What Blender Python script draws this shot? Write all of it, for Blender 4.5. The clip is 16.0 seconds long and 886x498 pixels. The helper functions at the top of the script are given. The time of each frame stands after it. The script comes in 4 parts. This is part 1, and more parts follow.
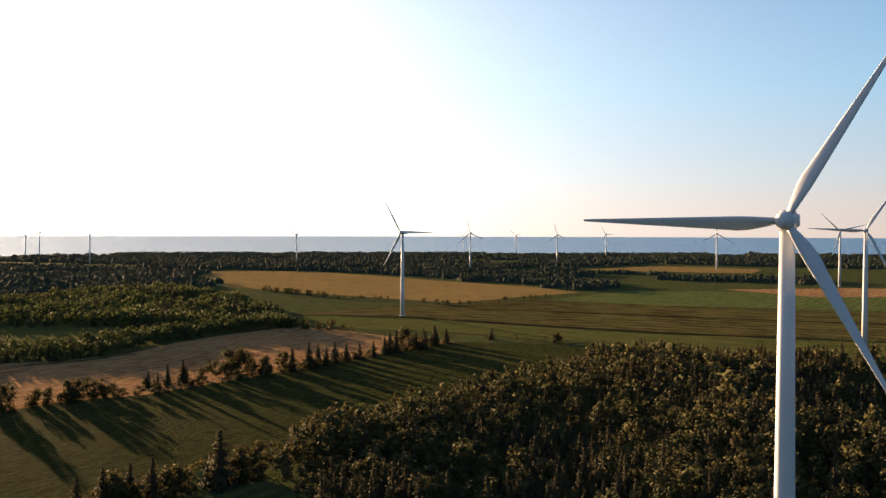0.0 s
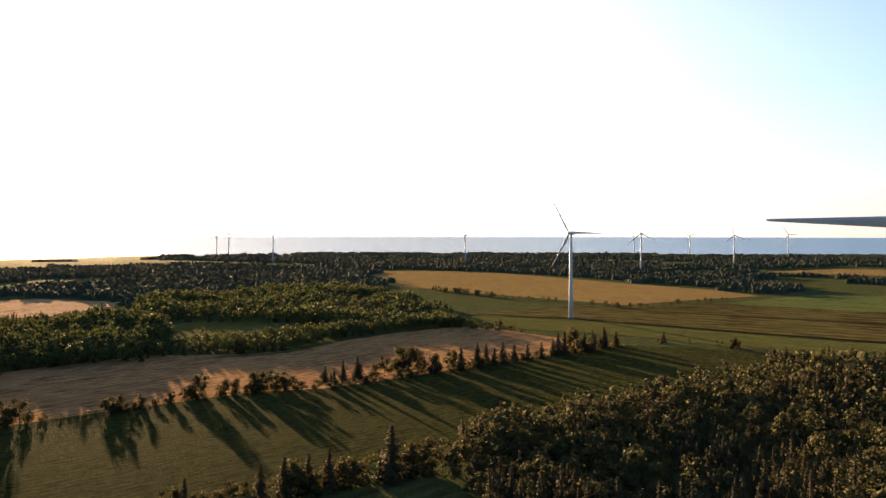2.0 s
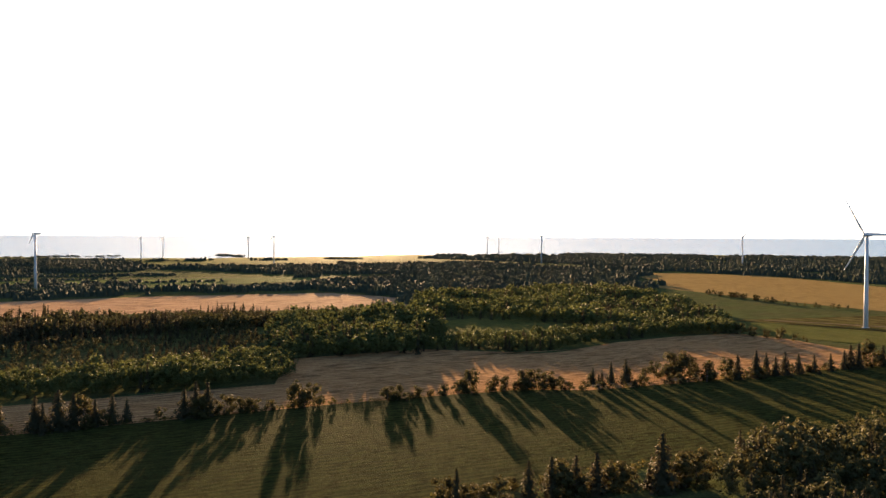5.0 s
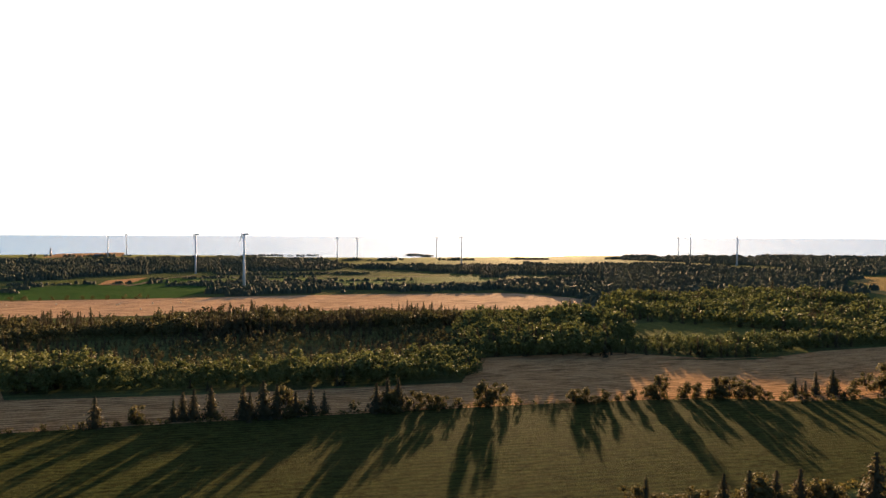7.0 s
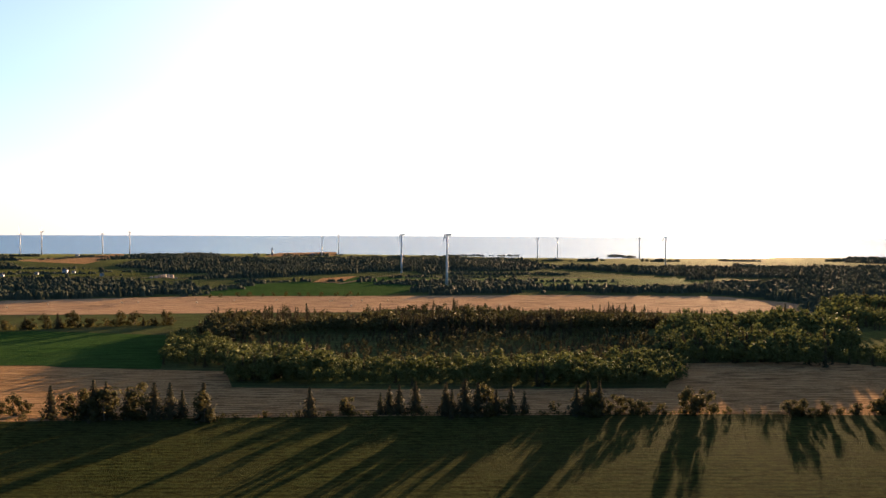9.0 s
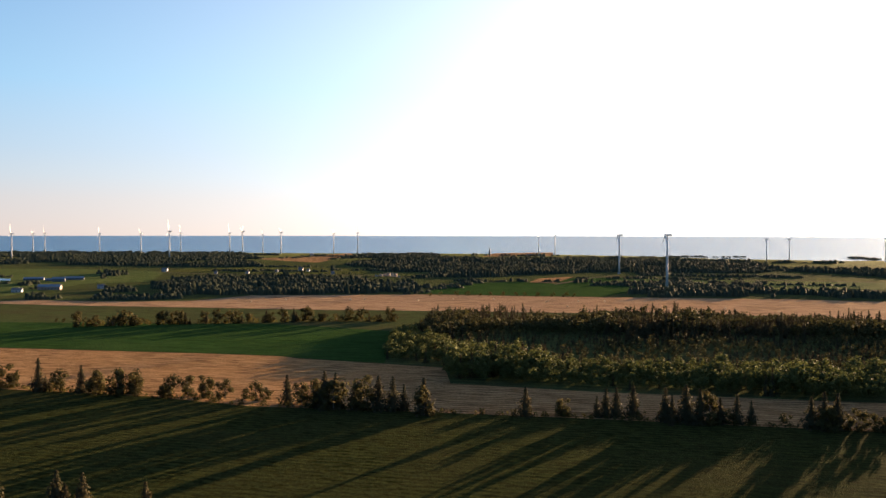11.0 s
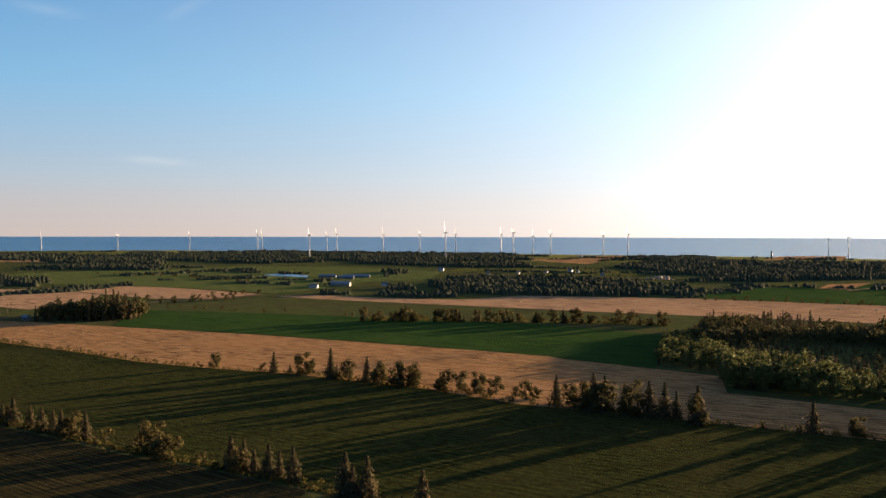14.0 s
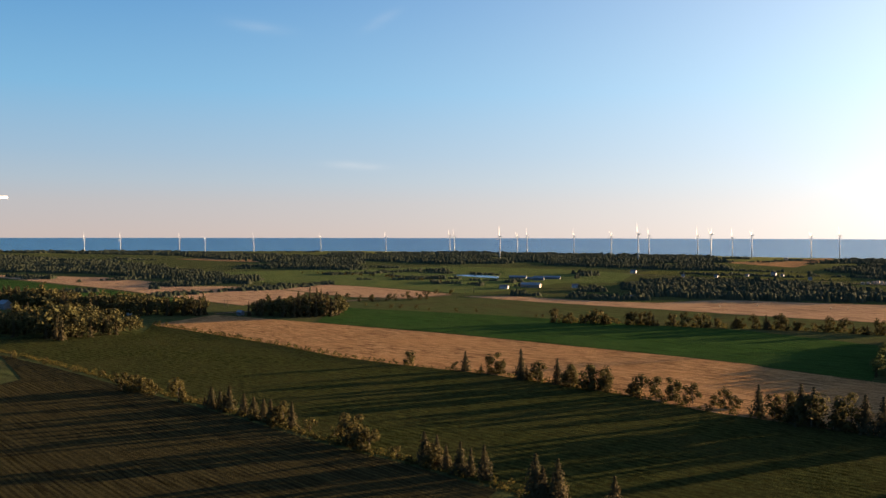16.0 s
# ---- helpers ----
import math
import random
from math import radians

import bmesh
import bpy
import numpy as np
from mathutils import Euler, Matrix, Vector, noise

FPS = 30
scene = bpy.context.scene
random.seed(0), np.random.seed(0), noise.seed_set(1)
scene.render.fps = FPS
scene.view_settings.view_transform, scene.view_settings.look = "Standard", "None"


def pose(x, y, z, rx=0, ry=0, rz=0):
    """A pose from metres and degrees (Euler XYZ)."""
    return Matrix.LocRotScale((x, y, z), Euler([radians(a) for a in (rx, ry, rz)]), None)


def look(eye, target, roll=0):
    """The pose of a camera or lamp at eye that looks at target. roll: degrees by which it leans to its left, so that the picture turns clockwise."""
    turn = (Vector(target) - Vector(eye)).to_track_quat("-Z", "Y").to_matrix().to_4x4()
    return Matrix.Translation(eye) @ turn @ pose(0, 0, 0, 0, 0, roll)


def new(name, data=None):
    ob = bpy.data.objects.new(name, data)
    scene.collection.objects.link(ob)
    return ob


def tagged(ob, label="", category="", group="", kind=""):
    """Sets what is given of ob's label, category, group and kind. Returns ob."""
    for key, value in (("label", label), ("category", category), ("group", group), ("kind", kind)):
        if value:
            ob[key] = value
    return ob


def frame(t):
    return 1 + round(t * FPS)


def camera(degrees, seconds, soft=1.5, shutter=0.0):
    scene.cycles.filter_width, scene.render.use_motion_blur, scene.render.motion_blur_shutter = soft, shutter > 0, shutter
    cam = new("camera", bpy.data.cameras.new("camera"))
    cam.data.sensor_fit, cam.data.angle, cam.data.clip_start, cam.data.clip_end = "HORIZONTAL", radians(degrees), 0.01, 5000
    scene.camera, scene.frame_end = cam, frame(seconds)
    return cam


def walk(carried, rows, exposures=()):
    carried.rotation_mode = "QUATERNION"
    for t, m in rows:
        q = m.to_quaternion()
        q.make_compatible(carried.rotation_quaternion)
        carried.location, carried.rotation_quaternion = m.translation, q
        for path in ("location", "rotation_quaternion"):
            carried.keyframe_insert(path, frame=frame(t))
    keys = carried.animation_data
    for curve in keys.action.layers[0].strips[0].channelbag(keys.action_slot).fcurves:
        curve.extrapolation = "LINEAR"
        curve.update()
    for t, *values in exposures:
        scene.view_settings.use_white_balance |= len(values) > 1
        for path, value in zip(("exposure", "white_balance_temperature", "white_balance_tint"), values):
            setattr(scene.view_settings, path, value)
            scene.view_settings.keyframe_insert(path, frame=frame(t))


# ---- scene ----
cam = camera(54.64, 16.0)
ROWS = [
    (0.0, 4.34, -3.37, 82.29, 2.43, -1.12, -0.15),
    (0.5, 4.25, -3.14, 82.38, 5.09, -1.12, -0.11),
    (1.0, 4.25, -3.01, 82.42, 7.88, -1.13, -0.09),
    (1.5, 4.12, -2.82, 82.40, 10.73, -1.10, -0.06),
    (2.0, 3.98, -2.61, 82.33, 13.60, -1.10, -0.06),
    (2.5, 3.80, -2.43, 82.23, 16.50, -1.08, -0.08),
    (3.0, 3.62, -2.23, 82.10, 19.42, -1.08, -0.09),
    (3.5, 3.41, -2.01, 82.01, 22.37, -1.07, -0.09),
    (4.0, 3.22, -1.81, 81.93, 25.38, -1.08, -0.17),
    (6.5, 2.24, -0.94, 82.35, 40.50, -1.12, -0.27),
    (7.0, 2.04, -0.91, 82.30, 43.72, -1.13, -0.25),
    (7.5, 1.92, -0.87, 82.23, 47.00, -1.13, -0.25),
    (8.0, 1.87, -0.81, 82.18, 50.22, -1.14, -0.23),
    (8.5, 1.79, -0.76, 82.24, 53.61, -1.13, -0.21),
    (9.0, 1.64, -0.72, 82.34, 57.04, -1.15, -0.19),
    (11.5, 0.59, -0.08, 82.10, 74.79, -1.14, -0.09),
    (12.0, 0.46, -0.11, 82.08, 77.92, -1.13, -0.10),
    (12.5, 0.38, -0.20, 82.01, 80.89, -1.12, -0.10),
    (13.0, 0.22, -0.22, 81.95, 83.64, -1.10, -0.09),
    (13.5, 0.02, -0.20, 81.94, 86.41, -1.08, -0.09),
    (14.0, -0.12, -0.30, 81.90, 89.28, -1.08, -0.13),
    (14.5, -0.28, -0.37, 81.86, 92.16, -1.06, -0.11),
    (15.0, -0.42, -0.49, 81.86, 95.31, -1.05, -0.13),
    (15.5, -0.54, -0.54, 81.83, 98.52, -1.03, -0.14),
    (16.0, -0.59, -0.67, 81.82, 101.93, -1.01, -0.10),
]
walk(cam, [(t, pose(x, y, z, 90 + pitch, roll, yaw)) for t, x, y, z, yaw, pitch, roll in ROWS],
     [(0.0, 2.7, 6900, 11), (1.5, 2.9, 7000, 12), (3.5, 3.2, 7000, 13), (7.0, 3.2, 6900, 12), (9.0, 2.95, 6700, 11), (11.5, 2.74, 6500, 10), (13.0, 2.64, 6500, 10), (16.0, 2.64, 6500, 9)])

# ---- sky, sun and exposure ----
SUN_AZ, SUN_EL = 37.3, 4.4          # degrees to the left of +y, degrees above the horizon
az, el = radians(SUN_AZ), radians(SUN_EL)
SUN_DIR = Vector((-math.sin(az) * math.cos(el), math.cos(az) * math.cos(el), math.sin(el)))
world = bpy.data.worlds.new("world")
scene.world = world
world.use_nodes = True
wn, wl = world.node_tree.nodes, world.node_tree.links
sky = wn.new("ShaderNodeTexSky")
sky.sky_type = "NISHITA"
sky.sun_disc = False
sky.sun_elevation, sky.sun_rotation = radians(SUN_EL), radians(-SUN_AZ)
sky.altitude, sky.air_density, sky.dust_density, sky.ozone_density = 80, 0.3, 1.0, 2.0


def wmath(op, a, b=0.0):
    k = wn.new("ShaderNodeMath")
    k.operation = op
    for sock, v in zip(k.inputs, (a, b)):
        if hasattr(v, "links"):
            wl.new(v, sock)
        else:
            sock.default_value = v
    return k.outputs[0]


def wmix(how, a, b, fac=1.0):
    k = wn.new("ShaderNodeMix")
    k.data_type, k.blend_type = "RGBA", how
    for sock, v in ((k.inputs[0], fac), (k.inputs[6], a), (k.inputs[7], b)):
        if hasattr(v, "links"):
            wl.new(v, sock)
        else:
            sock.default_value = (*v, 1) if isinstance(v, tuple) else v
    return k.outputs[2]


# evening haze: pink over the horizon, blue above; and the sun's wide glow, drawn out along the horizon
way = wn.new("ShaderNodeTexCoord").outputs["Generated"]
split = wn.new("ShaderNodeSeparateXYZ")
wl.new(way, split.inputs[0])
haze = wn.new("ShaderNodeValToRGB")
HAZE = [(0.0, (0.52, 0.43, 0.40)), (0.035, (0.46, 0.44, 0.445)), (0.06, (0.38, 0.455, 0.52)), (0.09, (0.30, 0.44, 0.57)), (0.16, (0.17, 0.41, 0.64)), (0.27, (0.07, 0.27, 0.55)), (0.5, (0.05, 0.15, 0.36)), (1.0, (0.03, 0.08, 0.22))]
while len(haze.color_ramp.elements) < len(HAZE):
    haze.color_ramp.elements.new(0.5)
for e, (p, c) in zip(haze.color_ramp.elements, HAZE):
    e.position, e.color = p, (*c, 1)
wl.new(split.outputs[2], haze.inputs[0])
stretch = wn.new("ShaderNodeVectorMath")
stretch.operation = "MULTIPLY"
stretch.inputs[1].default_value = (1, 1, 1.6)
wl.new(way, stretch.inputs[0])
unit = wn.new("ShaderNodeVectorMath")
unit.operation = "NORMALIZE"
wl.new(stretch.outputs[0], unit.inputs[0])
dot = wn.new("ShaderNodeVectorMath")
dot.operation = "DOT_PRODUCT"
dot.inputs[1].default_value = Vector((SUN_DIR.x, SUN_DIR.y, 1.6 * SUN_DIR.z)).normalized()
wl.new(unit.outputs[0], dot.inputs[0])
off = wmath("ARCCOSINE", wmath("MINIMUM", dot.outputs["Value"], 0.99999))
glow = wmath("MULTIPLY", wmath("EXPONENT", wmath("MULTIPLY", off, -1 / radians(19.5))), 3.9)
comb = wn.new("ShaderNodeCombineXYZ")
wl.new(glow, comb.inputs[0]), wl.new(wmath("MULTIPLY", glow, 0.93), comb.inputs[1]), wl.new(wmath("MULTIPLY", glow, 0.82), comb.inputs[2])
air = wmix("ADD", haze.outputs[0], comb.outputs[0])
core = wmath("MULTIPLY", wmath("EXPONENT", wmath("MULTIPLY", off, -1 / radians(5.5))), 5.0)
aureole = wn.new("ShaderNodeCombineXYZ")
wl.new(core, aureole.inputs[0]), wl.new(wmath("MULTIPLY", core, 0.86), aureole.inputs[1]), wl.new(wmath("MULTIPLY", core, 0.66), aureole.inputs[2])
total = wmix("ADD", wmix("ADD", wmix("DARKEN", air, (1.12, 1.11, 1.09)), aureole.outputs[0]), wmix("MULTIPLY", sky.outputs[0], (0.012, 0.012, 0.012)))
turned = wmath("MULTIPLY", wmath("ARCTAN2", split.outputs[0], split.outputs[1]), -180 / math.pi)
height = wmath("MULTIPLY", wmath("ARCSINE", split.outputs[2]), 180 / math.pi)
fleece = wn.new("ShaderNodeTexNoise")
fleece.inputs["Scale"].default_value, fleece.inputs["Detail"].default_value = 25, 6
squash = wn.new("ShaderNodeVectorMath")
squash.operation = "MULTIPLY"
squash.inputs[1].default_value = (1, 1, 5)
wl.new(way, squash.inputs[0]), wl.new(squash.outputs[0], fleece.inputs["Vector"])
# thin wisps of cirrus: bearing, height, half length, half thickness, slope, strength
for a0, h0, la, lh, slope, power in ((107.7, 4.5, 1.6, 0.22, 0.05, 0.3), (114.0, 13.2, 1.8, 0.35, 0.1, 0.1), (106.0, 13.9, 1.0, 0.35, -0.5, 0.12), (-19.0, 2.45, 6.0, 0.10, 0.02, -0.12), (-22.0, 2.8, 4.0, 0.07, 0.03, -0.1)):
    da = wmath("DIVIDE", wmath("SUBTRACT", turned, a0), la)
    dh = wmath("DIVIDE", wmath("SUBTRACT", wmath("SUBTRACT", height, h0), wmath("MULTIPLY", da, slope * la)), lh)
    q = wmath("EXPONENT", wmath("MULTIPLY", wmath("ADD", wmath("MULTIPLY", da, da), wmath("MULTIPLY", dh, dh)), -1.0))
    q = wmath("MULTIPLY", wmath("MULTIPLY", q, fleece.outputs["Fac"]), abs(power) * 1.6)
    total = wmix("MIX", total, (0.85, 0.83, 0.82) if power > 0 else (0.55, 0.55, 0.6), q)
wl.new(total, wn["Background"].inputs["Color"])
wn["Background"].inputs["Strength"].default_value = 0.168
sun = new("sun", bpy.data.lights.new("sun", "SUN"))
sun.data.energy, sun.data.angle, sun.data.color = 3.7, radians(0.6), (1.0, 0.67, 0.39)
sun.matrix_world = look(SUN_DIR * 500, (0, 0, 0))

# ---- helpers of this scene ----
rng = np.random.default_rng(7)


def mesh_np(name, verts, faces):
    """A mesh from arrays: verts n x 3, faces m x 3 or m x 4."""
    me = bpy.data.meshes.new(name)
    verts, faces = np.asarray(verts, np.float32), np.asarray(faces, np.int32)
    k = faces.shape[1]
    me.vertices.add(len(verts)), me.loops.add(faces.size), me.polygons.add(len(faces))
    me.vertices.foreach_set("co", verts.ravel())
    me.loops.foreach_set("vertex_index", faces.ravel())
    me.polygons.foreach_set("loop_start", np.arange(0, faces.size, k, dtype=np.int32))
    me.update(calc_edges=True)
    return me


def part(name, data, material, parent=None, label=""):
    """Links a mesh or bmesh as one mesh object, under parent if there is one."""
    if isinstance(data, bmesh.types.BMesh):
        me = bpy.data.meshes.new(name)
        data.to_mesh(me)
        data.free()
        data = me
    if material and not data.materials:
        data.materials.append(material)
    ob = new(name, data)
    if parent:
        ob.parent = parent
    if label:
        ob["label"] = label
    return ob


def inside(poly, pts):
    """Which of the points lie inside the polygon."""
    p, x, y = np.asarray(poly, float), pts[:, 0], pts[:, 1]
    hit = np.zeros(len(pts), bool)
    for (x0, y0), (x1, y1) in zip(p, np.roll(p, -1, 0)):
        if y0 == y1:
            continue
        hit ^= ((y0 > y) != (y1 > y)) & (x < (x1 - x0) * (y - y0) / (y1 - y0) + x0)
    return hit


def scatter(poly, step, jitter=0.45, rag=0):
    """Points over a polygon, on an uneven grid of that step."""
    p = np.asarray(poly, float)
    lo, hi = p.min(0), p.max(0)
    gx, gy = np.meshgrid(np.arange(lo[0], hi[0], step), np.arange(lo[1], hi[1], step))
    pts = np.stack([gx.ravel(), gy.ravel()], 1)
    pts += rng.uniform(-jitter, jitter, pts.shape) * step
    if rag:
        test = pts + np.array([(rag * noise.noise((x / 40, y / 40, 7)), rag * noise.noise((x / 40, y / 40, 9))) for x, y in pts])
        keep = np.array([noise.noise((x / 70, y / 70, 12)) > -0.42 for x, y in pts])
        return pts[inside(p, test) & keep]
    return pts[inside(p, pts)]


def node_mat(name, rough=0.9, spec=0.2):
    m = bpy.data.materials.new(name)
    m.use_nodes = True
    b = m.node_tree.nodes["Principled BSDF"]
    b.inputs["Roughness"].default_value = rough
    b.inputs["Specular IOR Level"].default_value = spec
    return m, m.node_tree.nodes, m.node_tree.links, b


def noise_node(n, l, scale, detail=4, coord=None, rough=0.6):
    t = n.new("ShaderNodeTexNoise")
    t.inputs["Scale"].default_value, t.inputs["Detail"].default_value = scale, detail
    t.inputs["Roughness"].default_value = rough
    if coord:
        l.new(coord, t.inputs["Vector"])
    return t.outputs["Fac"]


def ramp(n, l, fac, stops):
    r = n.new("ShaderNodeValToRGB")
    while len(r.color_ramp.elements) < len(stops):
        r.color_ramp.elements.new(0.5)
    for e, (p, c) in zip(r.color_ramp.elements, stops):
        e.position, e.color = p, (*c, 1)
    l.new(fac, r.inputs["Fac"])
    return r.outputs["Color"]


def mix(n, l, fac, a, b, how="MIX"):
    m = n.new("ShaderNodeMix")
    m.data_type, m.blend_type = "RGBA", how
    for sock, v in ((m.inputs[0], fac), (m.inputs[6], a), (m.inputs[7], b)):
        if hasattr(v, "links"):
            l.new(v, sock)
        elif isinstance(v, tuple):
            sock.default_value = (*v, 1)
        else:
            sock.default_value = v
    return m.outputs[2]


def bump(n, l, b, height, strength, distance):
    k = n.new("ShaderNodeBump")
    k.inputs["Strength"].default_value, k.inputs["Distance"].default_value = strength, distance
    l.new(height, k.inputs["Height"])
    l.new(k.outputs[0], b.inputs["Normal"])


def field_mat(name, light, dark, other, angle, row=4.0, rows=0.5, relief=1.6, along=1.0, gloss=0.0002):
    """Crop or grass in rows: two colours along the rows, blotches of a third, fine grain with micro-shadows in its
    colour, and relief.
    """
    m, n, l, b = node_mat(name, 1.0, gloss)
    pos = n.new("ShaderNodeNewGeometry").outputs["Position"]
    mp = n.new("ShaderNodeMapping")
    mp.inputs["Rotation"].default_value = (0, 0, radians(-angle))
    l.new(pos, mp.inputs["Vector"])
    st = n.new("ShaderNodeMapping")
    st.inputs["Scale"].default_value = (0.03 * along, 1.0 / row, 1)
    l.new(mp.outputs[0], st.inputs["Vector"])
    streak = noise_node(n, l, 1.0, 5, st.outputs[0], 0.65)
    wave = n.new("ShaderNodeTexWave")
    wave.bands_direction = "Y"
    wave.inputs["Scale"].default_value = 0.314 / row
    wave.inputs["Distortion"].default_value, wave.inputs["Detail"].default_value = 1.2, 3
    wave.inputs["Detail Scale"].default_value = 0.6
    l.new(mp.outputs[0], wave.inputs["Vector"])
    both = mix(n, l, 0.22, streak, wave.outputs["Fac"])
    fine = n.new("ShaderNodeMapping")
    fine.inputs["Scale"].default_value = (0.04 * along, 1.7 / row, 1)
    l.new(mp.outputs[0], fine.inputs["Vector"])
    lines_ = noise_node(n, l, 1.0, 4, fine.outputs[0], 0.7)
    col = mix(n, l, ramp(n, l, both, [(0.5 - 0.12 - 0.1 * (1 - rows), (0, 0, 0)), (0.5 + 0.14, (1, 1, 1))]), dark, light)
    col = mix(n, l, rows, col, ramp(n, l, lines_, [(0.40, (0.28, 0.26, 0.26)), (0.52, (1, 1, 1))]), "MULTIPLY")
    blot = ramp(n, l, noise_node(n, l, 0.018, 6, pos), [(0.42, (0, 0, 0)), (0.68, (1, 1, 1))])
    col = mix(n, l, blot, col, mix(n, l, 0.4, other, col))
    grain = noise_node(n, l, 0.7, 7, pos, 0.8)
    # lows of the grain darkened in the colour, standing for micro-shadows
    col = mix(n, l, 0.6, col, ramp(n, l, grain, [(0.36, (0.25, 0.25, 0.25)), (0.6, (1.15, 1.15, 1.15))]), "MULTIPLY")
    l.new(col, b.inputs["Base Color"])
    h = mix(n, l, 0.6, mix(n, l, 0.5, both, lines_), grain)
    bump(n, l, b, h, 1.0, relief)
    return m


def leaf_mat(name, a, b_, c, glow=0.35, vary=0.3):
    """Foliage: colour from leaf to leaf and from tree to tree, part of the light passes through."""
    m, n, l, b = node_mat(name, 0.9, 0.04)
    geo = n.new("ShaderNodeNewGeometry")
    tone = mix(n, l, ramp(n, l, noise_node(n, l, 0.09, 3, geo.outputs["Position"]), [(0.35, (0, 0, 0)), (0.65, (1, 1, 1))]), a, b_)
    isl = ramp(n, l, geo.outputs["Random Per Island"], [(0.0, (1 - vary,) * 3), (1.0, (1 + vary * 0.7,) * 3)])
    col = mix(n, l, 1.0, mix(n, l, 0.25, tone, c), isl, "MULTIPLY")
    l.new(col, b.inputs["Base Color"])
    tr = n.new("ShaderNodeBsdfTranslucent")
    l.new(col, tr.inputs["Color"])
    ms = n.new("ShaderNodeMixShader")
    ms.inputs[0].default_value = glow
    l.new(b.outputs[0], ms.inputs[1]), l.new(tr.outputs[0], ms.inputs[2])
    l.new(ms.outputs[0], n["Material Output"].inputs["Surface"])
    return m


# ---- materials ----
M_GRASS = field_mat("grass", (0.095, 0.111, 0.038), (0.057, 0.072, 0.027), (0.081, 0.068, 0.032), 60, 9, 0.4)
M_HAY = field_mat("hay_meadow", (0.082, 0.088, 0.025), (0.045, 0.056, 0.018), (0.078, 0.074, 0.026), 58, 4.0, 0.75, 4.5, 4.0, 0.0006)
M_STUBBLE = field_mat("stubble", (0.54, 0.32, 0.145), (0.25, 0.135, 0.058), (0.41, 0.22, 0.092), 60, 4.5, 0.85, 1.6, 1.6)
M_STRAW = field_mat("pale_stubble", (0.56, 0.36, 0.20), (0.34, 0.20, 0.105), (0.46, 0.28, 0.15), 60, 9, 0.75, 1.6)
M_DIRT = field_mat("dirt", (0.26, 0.19, 0.13), (0.16, 0.115, 0.075), (0.20, 0.15, 0.09), 60, 2, 0.4, 0.4)
M_DITCH = field_mat("ditch", (0.045, 0.036, 0.02), (0.022, 0.02, 0.012), (0.035, 0.035, 0.016), -25, 2, 0.5)
M_CLOVER = field_mat("clover", (0.044, 0.090, 0.022), (0.030, 0.066, 0.017), (0.050, 0.084, 0.024), 60, 6, 0.5)
M_GOLD = field_mat("ripe_grain", (0.330, 0.225, 0.083), (0.240, 0.158, 0.054), (0.285, 0.203, 0.075), -45, 6, 0.5)
M_SWATH = field_mat("cut_swaths", (0.137, 0.117, 0.039), (0.052, 0.039, 0.018), (0.111, 0.104, 0.031), -25, 22, 0.6)
M_PALE = field_mat("pale_meadow", (0.124, 0.130, 0.039), (0.078, 0.086, 0.023), (0.111, 0.104, 0.034), -26, 8, 0.4)
M_PASTURE = field_mat("pasture", (0.125, 0.156, 0.048), (0.083, 0.110, 0.034), (0.125, 0.131, 0.045), 60, 10, 0.4)
M_PLOUGH = field_mat("row_crop", (0.070, 0.060, 0.024), (0.026, 0.023, 0.013), (0.048, 0.041, 0.018), 53, 2.2, 0.7)
M_LEAF = leaf_mat("leaves", (0.078, 0.094, 0.030), (0.096, 0.108, 0.034), (0.088, 0.082, 0.030), 0.26, 0.18)
M_WOOD = leaf_mat("wood_leaves", (0.056, 0.064, 0.026), (0.090, 0.080, 0.030), (0.078, 0.056, 0.025), 0.24, 0.18)
M_HEDGE = leaf_mat("hedge_leaves", (0.060, 0.058, 0.021), (0.080, 0.070, 0.025), (0.078, 0.052, 0.023), 0.32, 0.2)
M_NEEDLE = leaf_mat("needles", (0.048, 0.050, 0.026), (0.066, 0.056, 0.029), (0.070, 0.046, 0.025), 0.28, 0.2)
m, n, l, b = node_mat("bark", 0.9)
l.new(ramp(n, l, noise_node(n, l, 6, 4), [(0.3, (0.06, 0.045, 0.035)), (0.7, (0.16, 0.13, 0.1))]), b.inputs["Base Color"])
M_BARK = m
m, n, l, b = node_mat("white_steel", 0.45)
l.new(ramp(n, l, noise_node(n, l, 0.35, 6), [(0.3, (0.52, 0.53, 0.53)), (0.7, (0.60, 0.60, 0.595))]), b.inputs["Base Color"])
M_WHITE = m
m, n, l, b = node_mat("sea", 0.25)
b.inputs["Base Color"].default_value = (0.045, 0.15, 0.25, 1)
b.inputs["Specular IOR Level"].default_value = 0.5
pos = n.new("ShaderNodeNewGeometry").outputs["Position"]
bump(n, l, b, noise_node(n, l, 0.12, 8, pos, 0.7), 1.0, 3.0)
M_SEA = m

# ---- land and sea ----
# the shore's distance by direction (degrees to the left of +y)
SHORE = [(-60, 3280), (-25, 3280), (4, 3500), (20, 3450), (26, 3120), (35, 3120), (41, 2840), (47, 2720), (54, 2800), (59, 3000), (66, 3200), (76, 3250), (84, 3350), (92, 3500), (100, 3800), (108, 4100), (130, 4200), (170, 4200), (300, 3500)]


def shore(a):
    xs, ys = zip(*SHORE)
    return float(np.interp(a, xs, ys)) + 45 * noise.noise((a * 0.22, 0, 3)) + 25 * noise.noise((a * 0.9, 5, 3))


